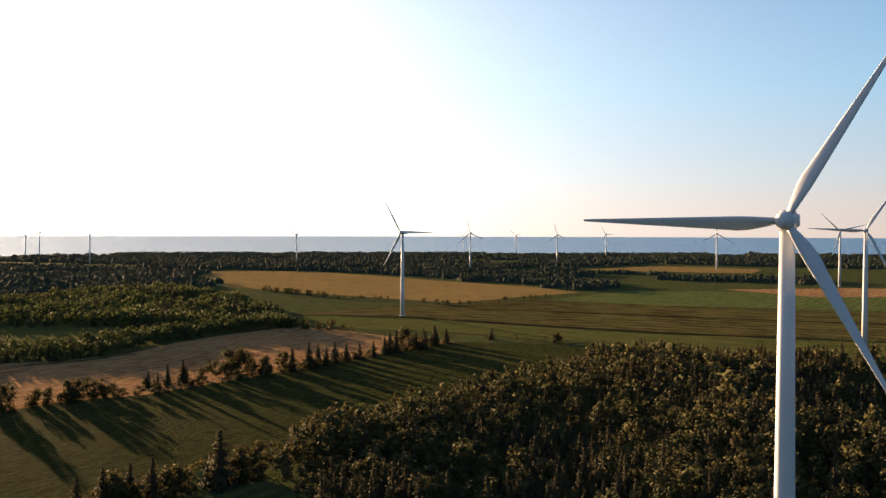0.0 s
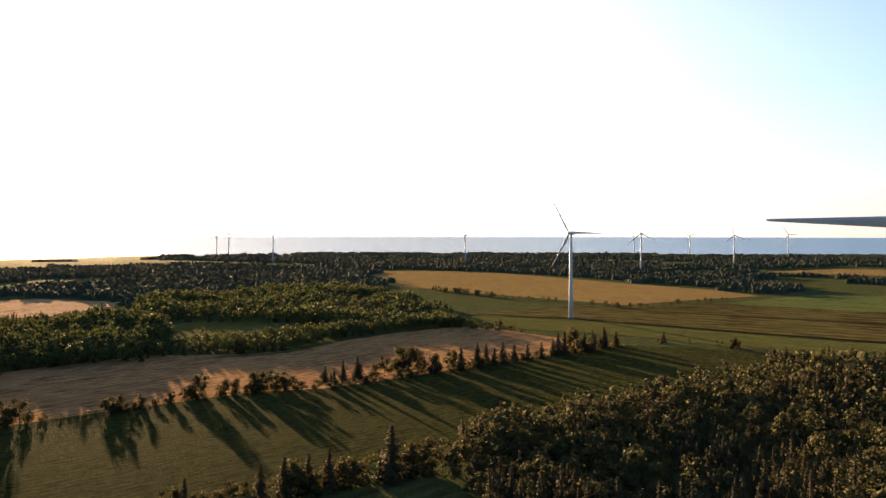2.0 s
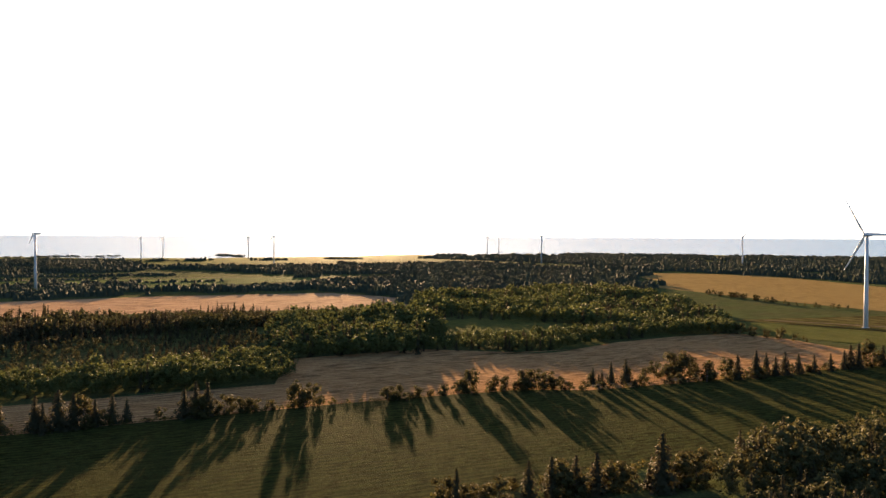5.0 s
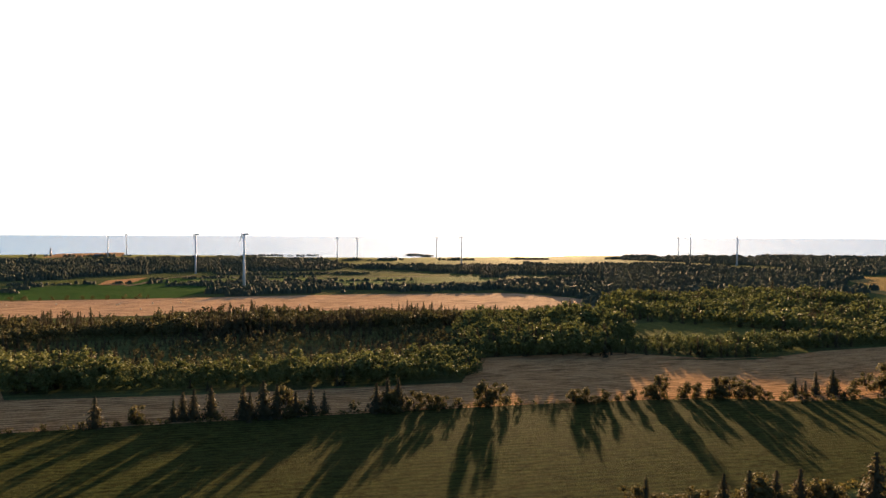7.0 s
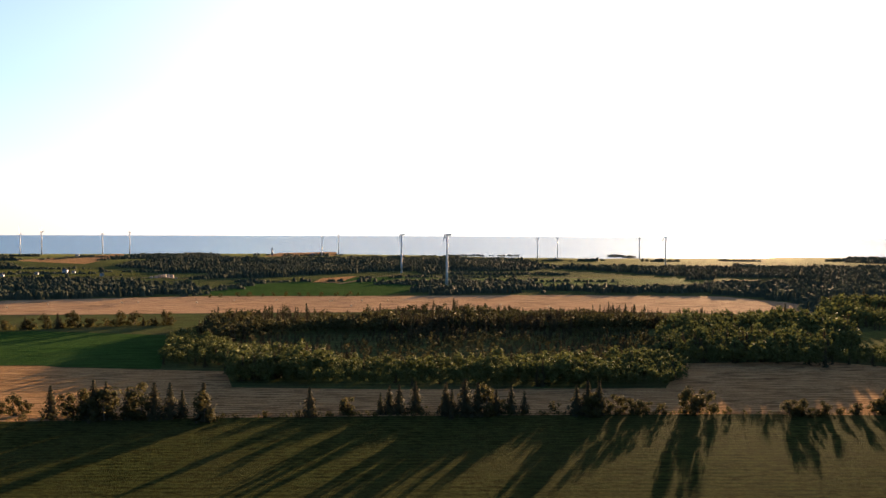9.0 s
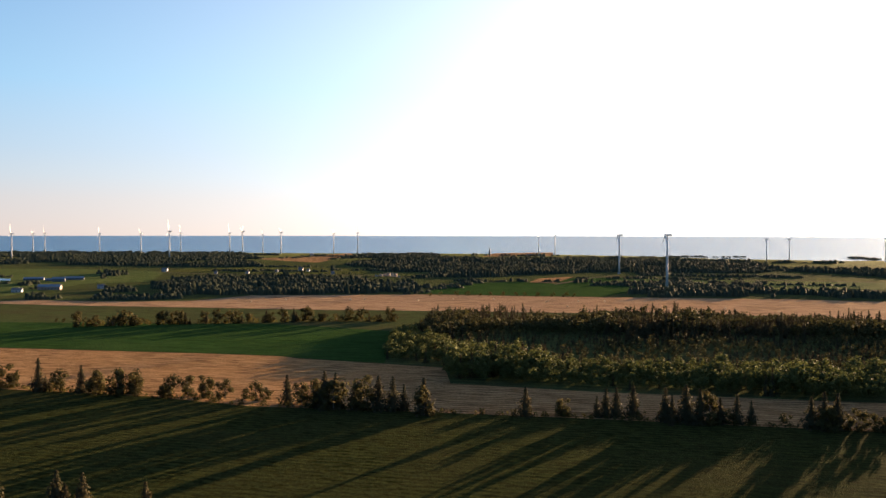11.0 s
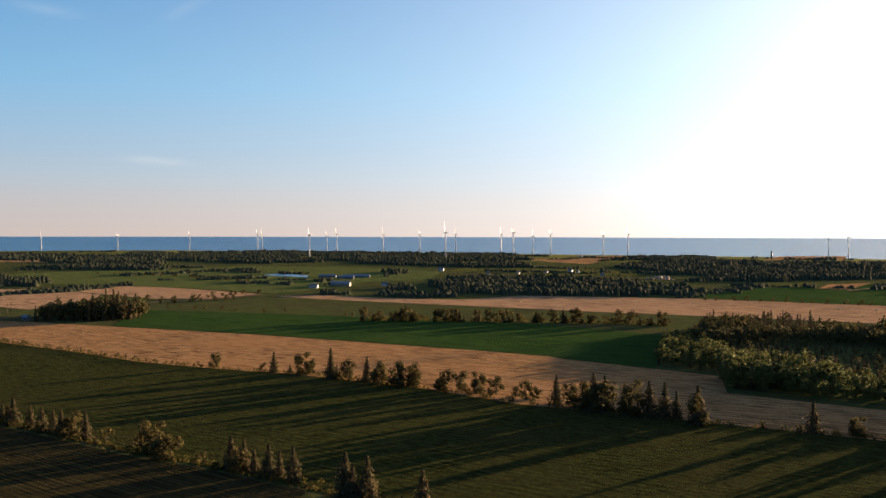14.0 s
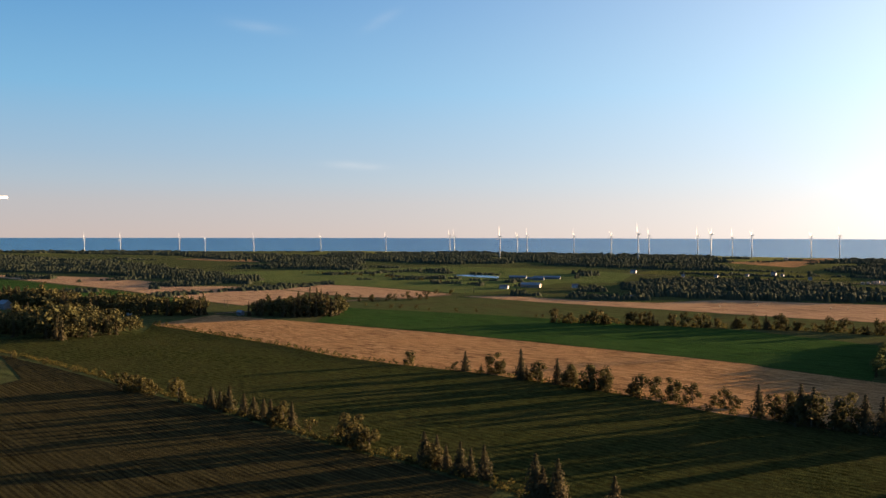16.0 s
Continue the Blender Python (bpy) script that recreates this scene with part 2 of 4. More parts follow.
angles = [a * 0.5 for a in range(-120, 600)]
rings = [0, 60, 120, 200, 300, 450, 650, 900, 1200, 1600, 2000, 2500]
verts, faces = [], []
for a in angles:
    s = shore(a)
    for r in rings:
        k = r * s / 3600
        verts.append((-math.sin(radians(a)) * k, math.cos(radians(a)) * k, 0))
    verts.append((-math.sin(radians(a)) * s, math.cos(radians(a)) * s, 0))
    verts.append((-math.sin(radians(a)) * (s + 6), math.cos(radians(a)) * (s + 6), -4))
w = len(rings) + 2
for i in range(len(angles)):
    j = (i + 1) % len(angles)
    for k in range(w - 1):
        faces.append((i * w + k, j * w + k, j * w + k + 1, i * w + k + 1))
tagged(part("ground", mesh_np("ground", verts, faces), M_GRASS), "flat coastal farmland of mixed grass", "ground", kind="structure")
verts, faces = [], []
for a in angles:
    s = shore(a) - 20
    for r, z in ((0.0, -2.5), (0.15, -1.5), (0.5, 22), (1.0, 58)):
        k = s + (4860 - s) * r
        verts.append((-math.sin(radians(a)) * k, math.cos(radians(a)) * k, z))
for i in range(len(angles)):
    j = (i + 1) % len(angles)
    for k in range(3):
        faces.append((i * 4 + k, j * 4 + k, j * 4 + k + 1, i * 4 + k + 1))
sea = part("water", mesh_np("water", verts, faces), M_SEA)
tagged(sea, "calm blue sea under a low evening sun", "sea", kind="structure")
for p in sea.data.polygons:
    p.use_smooth = True


FIELDS = []


def field(name, poly, material, label, z):
    bm = bmesh.new()
    FIELDS.append(name)
    z += 0.011 * len(FIELDS)
    top = [bm.verts.new((x, y, z)) for x, y in poly]
    f = bm.faces.new(top)
    f.normal_update()
    if f.normal.z < 0:
        f.normal_flip()
    bmesh.ops.triangulate(bm, faces=[f])
    return tagged(part(name, bm, material), label, "field", kind="structure")


HEDGE_LINE = [(-697, -414), (-630, -309), (-588, -244), (-542, -186), (-516, -132), (-495, -79), (-467, -32), (-447, -2), (-408, 42), (-382, 92), (-368, 120), (-332, 185), (-293, 251), (-254, 317), (-229, 355), (-193, 404), (-163, 420), (-132, 464), (-108, 502), (-61, 574), (-13, 638)]
STUBBLE_FAR = [(-793, -402), (-779, -359), (-744, -276), (-685, -138), (-634, -43), (-592, 35), (-566, 78), (-553, 87), (-514, 134), (-488, 165), (-483, 164), (-436, 151), (-388, 216), (-313, 344), (-368, 417), (-325, 503), (-253, 529), (-230, 565), (-292, 485), (-236, 541), (-221, 614), (-194, 677), (-158, 727), (-116, 712), (-71, 673)]
field("stubble_field", HEDGE_LINE + STUBBLE_FAR[::-1], M_STUBBLE, "harvested tan stubble field beside a hedgerow", 0.12)
LOWER_LINE = [(-517, -423), (-471, -345), (-427, -278), (-392, -223), (-365, -180), (-338, -141), (-316, -108), (-301, -82), (-285, -58), (-274, -40), (-263, -27), (-113, 258), (-90, 297), (-87, 275), (-71, 299), (-56, 331), (-18, 375), (7, 430), (40, 487), (77, 531)]
field("hay_meadow", LOWER_LINE + [(118, 600), (66, 626)] + HEDGE_LINE[::-1] + [(-636, -387), (-578, -473)], M_HAY, "wide green hay meadow with long tree shadows", 0.10)
field("row_crop_field", [(-502, -411), (-459, -337), (-418, -272), (-384, -219), (-358, -176), (-332, -138), (-311, -107), (-297, -80), (-281, -57), (-271, -40)] + [(-120, -60), (-150, -330), (-420, -330)], M_PLOUGH, "dark field with brown and green crop rows", 0.10)
CLOVER_NEAR = [(-748, -278), (-689, -138), (-637, -43), (-594, 35), (-568, 78), (-555, 88), (-517, 135)]
field("clover_field", CLOVER_NEAR + [(-674, 192), (-766, 100), (-809, -21), (-856, -130), (-903, -298), (-917, -313)], M_CLOVER, "flat dark green clover field", 0.14)
field("stubble_field", [(-1103, -207), (-1027, -92), (-962, 37), (-896, 153), (-848, 263), (-774, 410), (-792, 441), (-681, 580), (-608, 668), (-508, 782), (-598, 888), (-728, 902), (-859, 731), (-988, 468), (-1068, 331), (-1117, 116), (-1051, 40), (-1060, -28), (-1123, -149)], M_STRAW, "long harvested tan field with round bales", 0.12)
field("stubble_field", [(-1242, -558), (-1314, -449), (-1226, -331), (-1141, -229), (-1057, -271), (-1059, -347), (-1137, -438)], M_STRAW, "harvested tan field beside a wood", 0.12)
field("stubble_field", [(-1508, -1503), (-1459, -1193), (-1416, -919), (-1220, -646), (-1228, -556), (-1126, -434), (-1044, -410), (-906, -424), (-956, -499), (-1129, -733), (-1367, -1117), (-1426, -1421)], M_STRAW, "harvested pale tan strip field", 0.12)
field("clover_field", [(-1388, -1383), (-1333, -1090), (-1096, -712), (-940, -491), (-841, -479), (-1010, -826), (-1133, -1129)], M_CLOVER, "dark green field behind farm trees", 0.14)
field("clover_field", [(-1088, 330), (-1253, 433), (-1305, 594), (-1386, 734), (-1299, 889), (-978, 1211), (-944, 1170), (-1018, 603), (-961, 535)], M_CLOVER, "green pasture round a wind turbine", 0.12)
field("grain_field", [(-590, 1730), (-459, 1772), (-336, 1760), (-213, 1632), (-84, 1470), (96, 1278), (142, 1176), (46, 1076), (-22, 992), (-85, 1036), (-215, 1129), (-312, 1210), (-401, 1280), (-429, 1432), (-503, 1536)], M_GOLD, "ripe golden grain field behind a turbine", 0.12)
field("clover_field", [(94, 1053), (210, 1216), (525, 1203), (605, 1169), (470, 906), (258, 958), (90, 1011)], M_PASTURE, "dull green strip field", 0.12)
field("swath_field", [(-191, 833), (-78, 956), (79, 1043), (256, 951), (458, 881), (350, 670), (146, 702), (9, 777), (-68, 833)], M_SWATH, "mown field with brown swaths in long rows", 0.12)
field("meadow", [(-86, 714), (-161, 747), (-189, 822), (-67, 822), (9, 767), (144, 694), (346, 663), (274, 522), (189, 559), (120, 612), (67, 639), (-14, 696)], M_PALE, "pale green meadow below a wind turbine", 0.11)
field("grain_field", [(240, 1910), (429, 2122), (551, 2069), (645, 1958), (560, 1765), (369, 1817)], M_GOLD, "distant strip of ripe grain", 0.12)
field("stubble_field", [(360, 1255), (567, 1301), (665, 1286), (584, 1129), (439, 1114)], M_STUBBLE, "distant tan strip field", 0.12)
field("stubble_field", [(-2643, 1023), (-3045, 1238), (-3107, 1509), (-2621, 1269)], M_STUBBLE, "distant tan field near the shore", 0.12)

field("pasture", [(-1844, -607), (-2112, -447), (-2014, -154), (-1820, 22), (-1464, -10), (-1442, -102), (-1188, -180), (-1152, -216), (-1355, -447), (-1487, -575)], M_PASTURE, "green grazing pasture beside a farmyard", 0.13)
field("pasture", [(-1642, -869), (-1344, -598), (-1320, -489), (-1239, -335), (-1162, -233), (-1252, -225), (-1822, -492), (-1835, -680)], M_PASTURE, "green pasture with hedges", 0.15)
field("pasture", [(-1820, 22), (-1648, 238), (-1629, 391), (-1772, 425), (-2097, 302), (-2019, 77)], M_PALE, "pale green pasture by a farmhouse", 0.14)
field("stubble_field", [(-2596, 279), (-3172, 695), (-3013, 675), (-2247, 408), (-2385, 353)], M_STUBBLE, "distant tan hill field by the coast", 0.12)
field("stubble_field", [(-1268, 573), (-1370, 637), (-1411, 727), (-1236, 603)], M_STUBBLE, "small tan field among pastures", 0.16)
field("meadow", [(-1366, 526), (-1424, 623), (-1374, 599), (-1334, 523)], M_PALE, "thin pale strip of meadow", 0.16)
field("meadow", [(-2117, 1276), (-2482, 1496), (-2365, 1585), (-1849, 1732), (-1710, 1602), (-1853, 1296)], M_PALE, "pale coastal meadow", 0.12)
field("pasture", [(-1191, 643), (-1350, 801), (-1253, 900), (-1023, 1217), (-916, 1119), (-1013, 832), (-1104, 752)], M_PASTURE, "green pasture round wind turbines", 0.15)
field("stubble_field", [(-2489, -1396), (-2726, -1275), (-2347, -870), (-2249, -867), (-2326, -1141)], M_STUBBLE, "distant thin tan field", 0.12)
field("meadow", [(-1253, 1132), (-1098, 1236), (-930, 1225), (-878, 1156), (-999, 1124), (-1118, 1010)], M_PALE, "pale meadow strip in evening light", 0.12)
field("meadow", [(-1395, 2243), (-1526, 2758), (-1175, 2673), (-998, 2356), (-1137, 2187)], M_GOLD, "pale coastal field below turbines", 0.12)
field("meadow", [(-340, 565), (-319, 581), (-287, 595), (-266, 636), (-287, 711), (-346, 730), (-398, 713), (-406, 671)], M_PALE, "small green clearing between woods", 0.12)



def lane(name, line, width, material, label):
    """A narrow strip of ground along a line."""
    p = np.asarray(line, float)
    d = np.gradient(p, axis=0)
    nrm = np.stack([-d[:, 1], d[:, 0]], 1) / np.linalg.norm(d, axis=1)[:, None] * width / 2
    field(name, [tuple(q) for q in p + nrm] + [tuple(q) for q in (p - nrm)[::-1]], material, label, 0.2)


lane("ditch", [(-134, 827), (-66, 816), (9, 782), (82, 742), (147, 710), (228, 680), (291, 661), (339, 649)], 7, M_DITCH, "dark ditch along a mown field")
lane("ditch", [(10, 914), (124, 874), (225, 832), (348, 793), (403, 775)], 5, M_DITCH, "thin dark furrow across a mown field")
lane("farm_track", [(-1120, -225), (-1048, -268), (-1017, -318), (-891, -357), (-828, -388), (-804, -407)], 7, M_DIRT, "pale dirt farm track between fields")
lane("farm_track", [(-1796, 5), (-1687, 115), (-1652, 222), (-1596, 323), (-1505, 408), (-1463, 448)], 8, M_DIRT, "pale dirt road past farmhouses")
lane("farm_track", [(-1385, 810), (-1299, 849), (-1202, 987), (-1107, 1123)], 8, M_DIRT, "pale gravel track to a wind turbine")
lane("farm_track", [(-1418, 827), (-1358, 733), (-1260, 642), (-1211, 590)], 7, M_DIRT, "pale gravel track through a pasture")
lane("farm_track", [(-159, 849), (-114, 852), (-72, 849), (-45, 851)], 4, M_DIRT, "pale gravel track at a turbine foot")

# ---- wind turbines ----
ROTOR_YAW = 155                     # the way the rotors face, degrees to the left of +y


def tube(rings, sides=24):
    """A closed tube: rings of (centre, radius x, radius y) along z."""
    bm = bmesh.new()
    rows = []
    for (x, y, z), rx, ry in rings:
        rows.append([bm.verts.new((x + rx * math.cos(2 * math.pi * i / sides), y + ry * math.sin(2 * math.pi * i / sides), z)) for i in range(sides)])
    for a, b_ in zip(rows, rows[1:]):
        for i in range(sides):
            bm.faces.new((a[i], a[(i + 1) % sides], b_[(i + 1) % sides], b_[i])).smooth = True
    bm.faces.new(rows[0][::-1]), bm.faces.new(rows[-1])
    return bm


def blade_mesh(r):
    """A tapered, twisted blade along +z, its root at z = 1.2."""
    bm, rows, n_s = bmesh.new(), [], 12
    for k in range(21):
        u = k / 20
        z = 1.2 + (r - 1.2) * u
        swell = math.sin(min(1, u / 0.2) * math.pi / 2) if u < 0.2 else 1 - 0.84 * ((u - 0.2) / 0.8) ** 0.9
        chord = 1.1 + 1.5 * swell if u < 0.2 else 2.6 * max(swell, 0.17)
        thick = 1.0 - 0.2 * min(1, u / 0.2) if u < 0.2 else max(0.12, 0.8 * (1 - (u - 0.2) / 0.8) ** 1.1)
        twist, shift = radians(18 * u ** 0.7 - 30), -0.3 * (chord - 1.0)
        row = []
        for i in range(n_s):
            q = 2 * math.pi * i / n_s
            cx = math.cos(q) * chord / 2 + shift
            cy = math.sin(q) * thick / 2 * (1.0 if u < 0.05 else (0.65 + 0.35 * math.cos(q)))
            row.append(bm.verts.new((cx * math.cos(twist) - cy * math.sin(twist), cx * math.sin(twist) + cy * math.cos(twist) - 0.8 * u * u, z)))
        rows.append(row)
    for a, b_ in zip(rows, rows[1:]):
        for i in range(n_s):
            bm.faces.new((a[i], a[(i + 1) % n_s], b_[(i + 1) % n_s], b_[i])).smooth = True
    bm.faces.new(rows[0][::-1]), bm.faces.new(rows[-1])
    return bm


def nacelle_mesh():
    bm = bmesh.new()
    bmesh.ops.create_cube(bm, size=1)
    for v in bm.verts:
        back = v.co.y > 0
        v.co.x *= 3.2 * (0.85 if back else 1)
        v.co.z = v.co.z * (3.0 if back else 3.4) + (0.2 if back else 0)
        v.co.y = v.co.y * 9.4 + 2.6
    bmesh.ops.bevel(bm, geom=bm.edges[:], offset=0.55, segments=3, affect="EDGES")
    for f in bm.faces:
        f.smooth = True
    return bm


TOWER = {}


def turbine(x, y, z, size, phase, hub=80.0, faces=ROTOR_YAW, reach=1.0):
    """Tower, nacelle, spinner and three blades; local -y is the way the rotor faces."""
    top = new("wind_turbine")
    if hub not in TOWER:
        steps = [0, 0.33, 0.66, 1.0]
        rings = [((0, 0, (hub - 1.7) * s), 2.05 - 0.85 * s, 2.05 - 0.85 * s) for s in steps]
        bm = tube(rings, 32)
        TOWER[hub] = bm
        me = bpy.data.meshes.new("tower")
        bm.to_mesh(me), bm.free()
        me.materials.append(M_WHITE)
        TOWER[hub] = me
    part("tower", TOWER[hub], M_WHITE, top)
    part("foundation", TURBINE_BASE, M_CONCRETE, top, "round concrete foundation")
    nac = part("nacelle", TURBINE_NACELLE, M_WHITE, top)
    nac.location = (0, 0, hub)
    part("weather_mast", TURBINE_MAST, M_WHITE, nac)
    spin = part("spinner", TURBINE_SPINNER, M_WHITE, top)
    spin.location = (0, -2.6, hub)
    for k in range(3):
        bl = part("blade", TURBINE_BLADE, M_WHITE, top)
        bl.matrix_local = Matrix.Translation((0, -3.4, hub)) @ Matrix.Rotation(radians(phase + 120 * k), 4, "Y") @ Matrix.Diagonal((1, 1, reach, 1))
    top.matrix_basis = Matrix.Translation((x, y, z)) @ Matrix.Rotation(radians(faces - 180), 4, "Z") @ Matrix.Scale(size, 4)
    return top


def as_mesh(name, bm, material):
    me = bpy.data.meshes.new(name)
    bm.to_mesh(me), bm.free()
    me.materials.append(material)
    return me


m, n, l, b = node_mat("concrete", 0.9)
l.new(ramp(n, l, noise_node(n, l, 3, 5), [(0.3, (0.3, 0.29, 0.27)), (0.7, (0.45, 0.44, 0.41))]), b.inputs["Base Color"])
M_CONCRETE = m
TURBINE_BLADE = as_mesh("blade", blade_mesh(36.0), M_WHITE)
TURBINE_NACELLE = as_mesh("nacelle", nacelle_mesh(), M_WHITE)
bm = tube([((0, 0, 0), 0.05, 0.05), ((0, 0, 3.2), 0.05, 0.05)], 8)
bmesh.ops.translate(bm, verts=bm.verts, vec=(0.6, 6.0, 1.4))
TURBINE_MAST = as_mesh("weather_mast", bm, M_WHITE)
bm = tube([((0, 0, 0), 1.45, 1.45), ((0, 0, 0.8), 1.55, 1.55), ((0, 0, 1.6), 1.4, 1.4), ((0, 0, 2.2), 0.95, 0.95), ((0, 0, 2.5), 0.3, 0.3)], 24)
bmesh.ops.rotate(bm, verts=bm.verts, cent=(0, 0, 0), matrix=Matrix.Rotation(radians(90), 3, "X"))
TURBINE_SPINNER = as_mesh("spinner", bm, M_WHITE)
TURBINE_BASE = as_mesh("foundation", tube([((0, 0, -1), 3.4, 3.4), ((0, 0, 0.25), 3.4, 3.4), ((0, 0, 0.45), 3.0, 3.0)], 32), M_CONCRETE)

near = turbine(54.8, 139.6, 0, 1.0, -90, 84.3, reach=0.925)
tagged(near, "tall white wind turbine with three slender blades above a wood", "wind turbine", "wind turbines")
side = turbine(-93.5, -114.5, 0, 1.0, -88, 86.5)
tagged(side, "tall white wind turbine with slender blades beside crop fields", "wind turbine", "wind turbines")
FARM = [(-71, 836, 0, 1.023, -30), (-15, 1836, 0, 1.005, -8), (283, 628, 0, 1.055, -88), (559, 1341, 0, 1.073, -45), (529, 1917, 0, 1.006, 0), (208, 2255, 0, 0.952, -10), (-56, 3354, 0, 0.847, 40), (147, 3325, 0, 0.883, -50), (431, 2908, 0, 0.959, -30), (-474, 2226, 0, 0.930, -60), (-979, 2124, 0, 0.917, 30), (-1387, 2655, 0, 0.973, 0), (-1422, 2636, 0, 0.861, 20)]
FARM += [(-1493, 869, 0, 0.949, 0), (-1106, 725, 0, 0.971, 5), (-2624, 1220, 0, 0.795, 0), (-2714, 1325, 0, 0.880, 60), (-2044, 1671, 0, 0.774, 20), (-1994, 1708, 0, 0.778, 20), (-1848, 1906, 0, 0.809, 50), (-1545, 1688, 0, 0.881, 0)]
FARM += [(-3749, -1057, 0, 0.823, 20), (-3660, -743, 0, 0.918, 30), (-3653, -722, 0, 0.890, 15), (-2677, -383, 0, 0.929, 0), (-3540, -434, 0, 0.899, 50), (-3521, -391, 0, 0.928, 15), (-3421, -195, 0, 0.907, 0), (-3357, -49, 0, 0.939, 50), (-2666, 41, 0, 1.023, 0), (-3311, 90, 0, 0.943, 0), (-3245, 261, 0, 0.948, 0), (-2954, 280, 0, 1.029, 60), (-3199, 376, 0, 0.872, 0), (-3176, 439, 0, 0.979, 60), (-3102, 620, 0, 0.932, 60), (-3065, 701, 0, 0.961, 0)]
FARM += [(-3338, -2305, 0, 0.718, 0), (-3411, -2177, 0, 0.718, 0), (-3525, -1955, 0, 0.750, 15), (-3571, -1854, 0, 0.687, 50), (-3652, -1655, 0, 0.721, 0), (-3748, -1368, 0, 0.791, 50)]
for x, y, z, size, phase in FARM:
    # the wind veers along the coast
    t = turbine(x, y, z, size, phase, 80.0, ROTOR_YAW + 0.9 * max(0, math.degrees(math.atan2(-x, y)) - 75))
    far = math.hypot(x, y) > 1800
    tagged(t, "distant slim white wind turbine near the coast" if far else "white three-bladed wind turbine standing in fields", "wind turbine", "wind turbines")

# ---- trees ----


def cards(centres, normals, sizes):
    """Uneven small leaf sprays, one four-cornered face each, and the soft shading normals of their clumps."""
    n_c = len(centres)
    soft = normals / (np.linalg.norm(normals, axis=1)[:, None] + 1e-9)
    nrm = normals + rng.normal(0, 0.55, (n_c, 3))
    nrm /= np.linalg.norm(nrm, axis=1)[:, None] + 1e-9
    ref = rng.normal(0, 1, (n_c, 3))
    u = np.cross(nrm, ref)
    u /= np.linalg.norm(u, axis=1)[:, None] + 1e-9
    v = np.cross(nrm, u)
    out = np.empty((n_c, 4, 3))
    for k, (a, b_) in enumerate(((-1, -0.7), (0.8, -1), (1, 0.8), (-0.7, 1))):
        ja, jb = rng.uniform(0.5, 1.15, (2, n_c, 1))
        out[:, k] = centres + sizes[:, None] * 0.5 * (u * a * ja + v * b_ * jb)
    soft = 0.75 * soft + 0.25 * nrm + rng.normal(0, 0.1, (n_c, 3))
    soft = np.repeat((soft / np.linalg.norm(soft, axis=1)[:, None])[:, None], 4, 1)
    return np.concatenate([out, soft], 2)


GOLD = (1 + 5 ** 0.5) / 2
BALL_V = np.array([(-1, GOLD, 0), (1, GOLD, 0), (-1, -GOLD, 0), (1, -GOLD, 0), (0, -1, GOLD), (0, 1, GOLD), (0, -1, -GOLD), (0, 1, -GOLD), (GOLD, 0, -1), (GOLD, 0, 1), (-GOLD, 0, -1), (-GOLD, 0, 1)]) / (1 + GOLD * GOLD) ** 0.5
BALL_F = [(0, 11, 5), (0, 5, 1), (0, 1, 7), (0, 7, 10), (0, 10, 11), (1, 5, 9), (5, 11, 4), (11, 10, 2), (10, 7, 6), (7, 1, 8), (3, 9, 4), (3, 4, 2), (3, 2, 6), (3, 6, 8), (3, 8, 9), (4, 9, 5), (2, 4, 11), (6, 2, 10), (8, 6, 7), (9, 8, 1)]
DIAMOND_V = np.array([(1, 0, 0), (0, 1, 0), (-1, 0, 0), (0, -1, 0), (0, 0, 1), (0, 0, -1.0)])
DIAMOND_F = [(0, 1, 4), (1, 2, 4), (2, 3, 4), (3, 0, 4), (1, 0, 5), (2, 1, 5), (3, 2, 5), (0, 3, 5)]


def boughs(lobes, rad, fine):
    """The dense inside of each bough: a lumpy knot of twigs under the outer leaves."""
    v0, f0 = (BALL_V, BALL_F) if fine else (DIAMOND_V, DIAMOND_F)
    out = []
    for c, r in zip(lobes, rad):
        spin = np.array(Matrix.Rotation(rng.uniform(0, 6.28), 3, "Z"))
        d = v0 @ spin.T
        v = c + d * (r * rng.uniform(0.62, 1.05, len(d)))[:, None]
        for a, b_, e in f0:
            pts = np.array([v[a], v[b_], v[e], (v[e] + v[a]) / 2])
            nrm = np.array([d[a], d[b_], d[e], (d[e] + d[a]) / 2]) + rng.normal(0, 0.12, (4, 3))
            out.append(np.concatenate([pts, nrm / np.linalg.norm(nrm, axis=1)[:, None]], 1))
    return np.array(out)


def broadleaf(nq, size, low=0.12, wide=0.25):
    """The crown of a broad-leaved tree of height 1."""
    k = 10
    th = rng.uniform(0, 2 * np.pi, k)
    zc = np.linspace(low + 0.09, 0.86, k) + rng.uniform(-0.05, 0.05, k)
    ring = wide * np.sqrt(np.clip(1 - ((zc - 0.4) / 0.58) ** 2, 0.05, 1)) * rng.uniform(0.35, 1.0, k)
    lobes = np.stack([ring * np.cos(th), ring * np.sin(th), zc], 1)
    rad = rng.uniform(0.10, 0.18, k) * (wide / 0.25) ** 0.5
    fine = nq > 300
    inner = boughs(lobes, rad * 0.6, fine) if nq > 30 else None
    if nq < 400 and inner is not None:
        nq = int(nq * (0.8 if fine else 0.7))
        size *= 0.95
    pick = rng.integers(0, k, nq)
    d = rng.normal(0, 1, (nq, 3))
    d[:, 2] += 0.35
    d /= np.linalg.norm(d, axis=1)[:, None]
    c = lobes[pick] + d * (rad[pick] * rng.uniform(0.8, 1.12, nq))[:, None]
    c[:, 2] = np.maximum(c[:, 2], low * 0.6)
    outer = cards(c, d, size * rng.uniform(0.6, 1.2, nq))
    return outer if inner is None else np.concatenate([inner, outer])


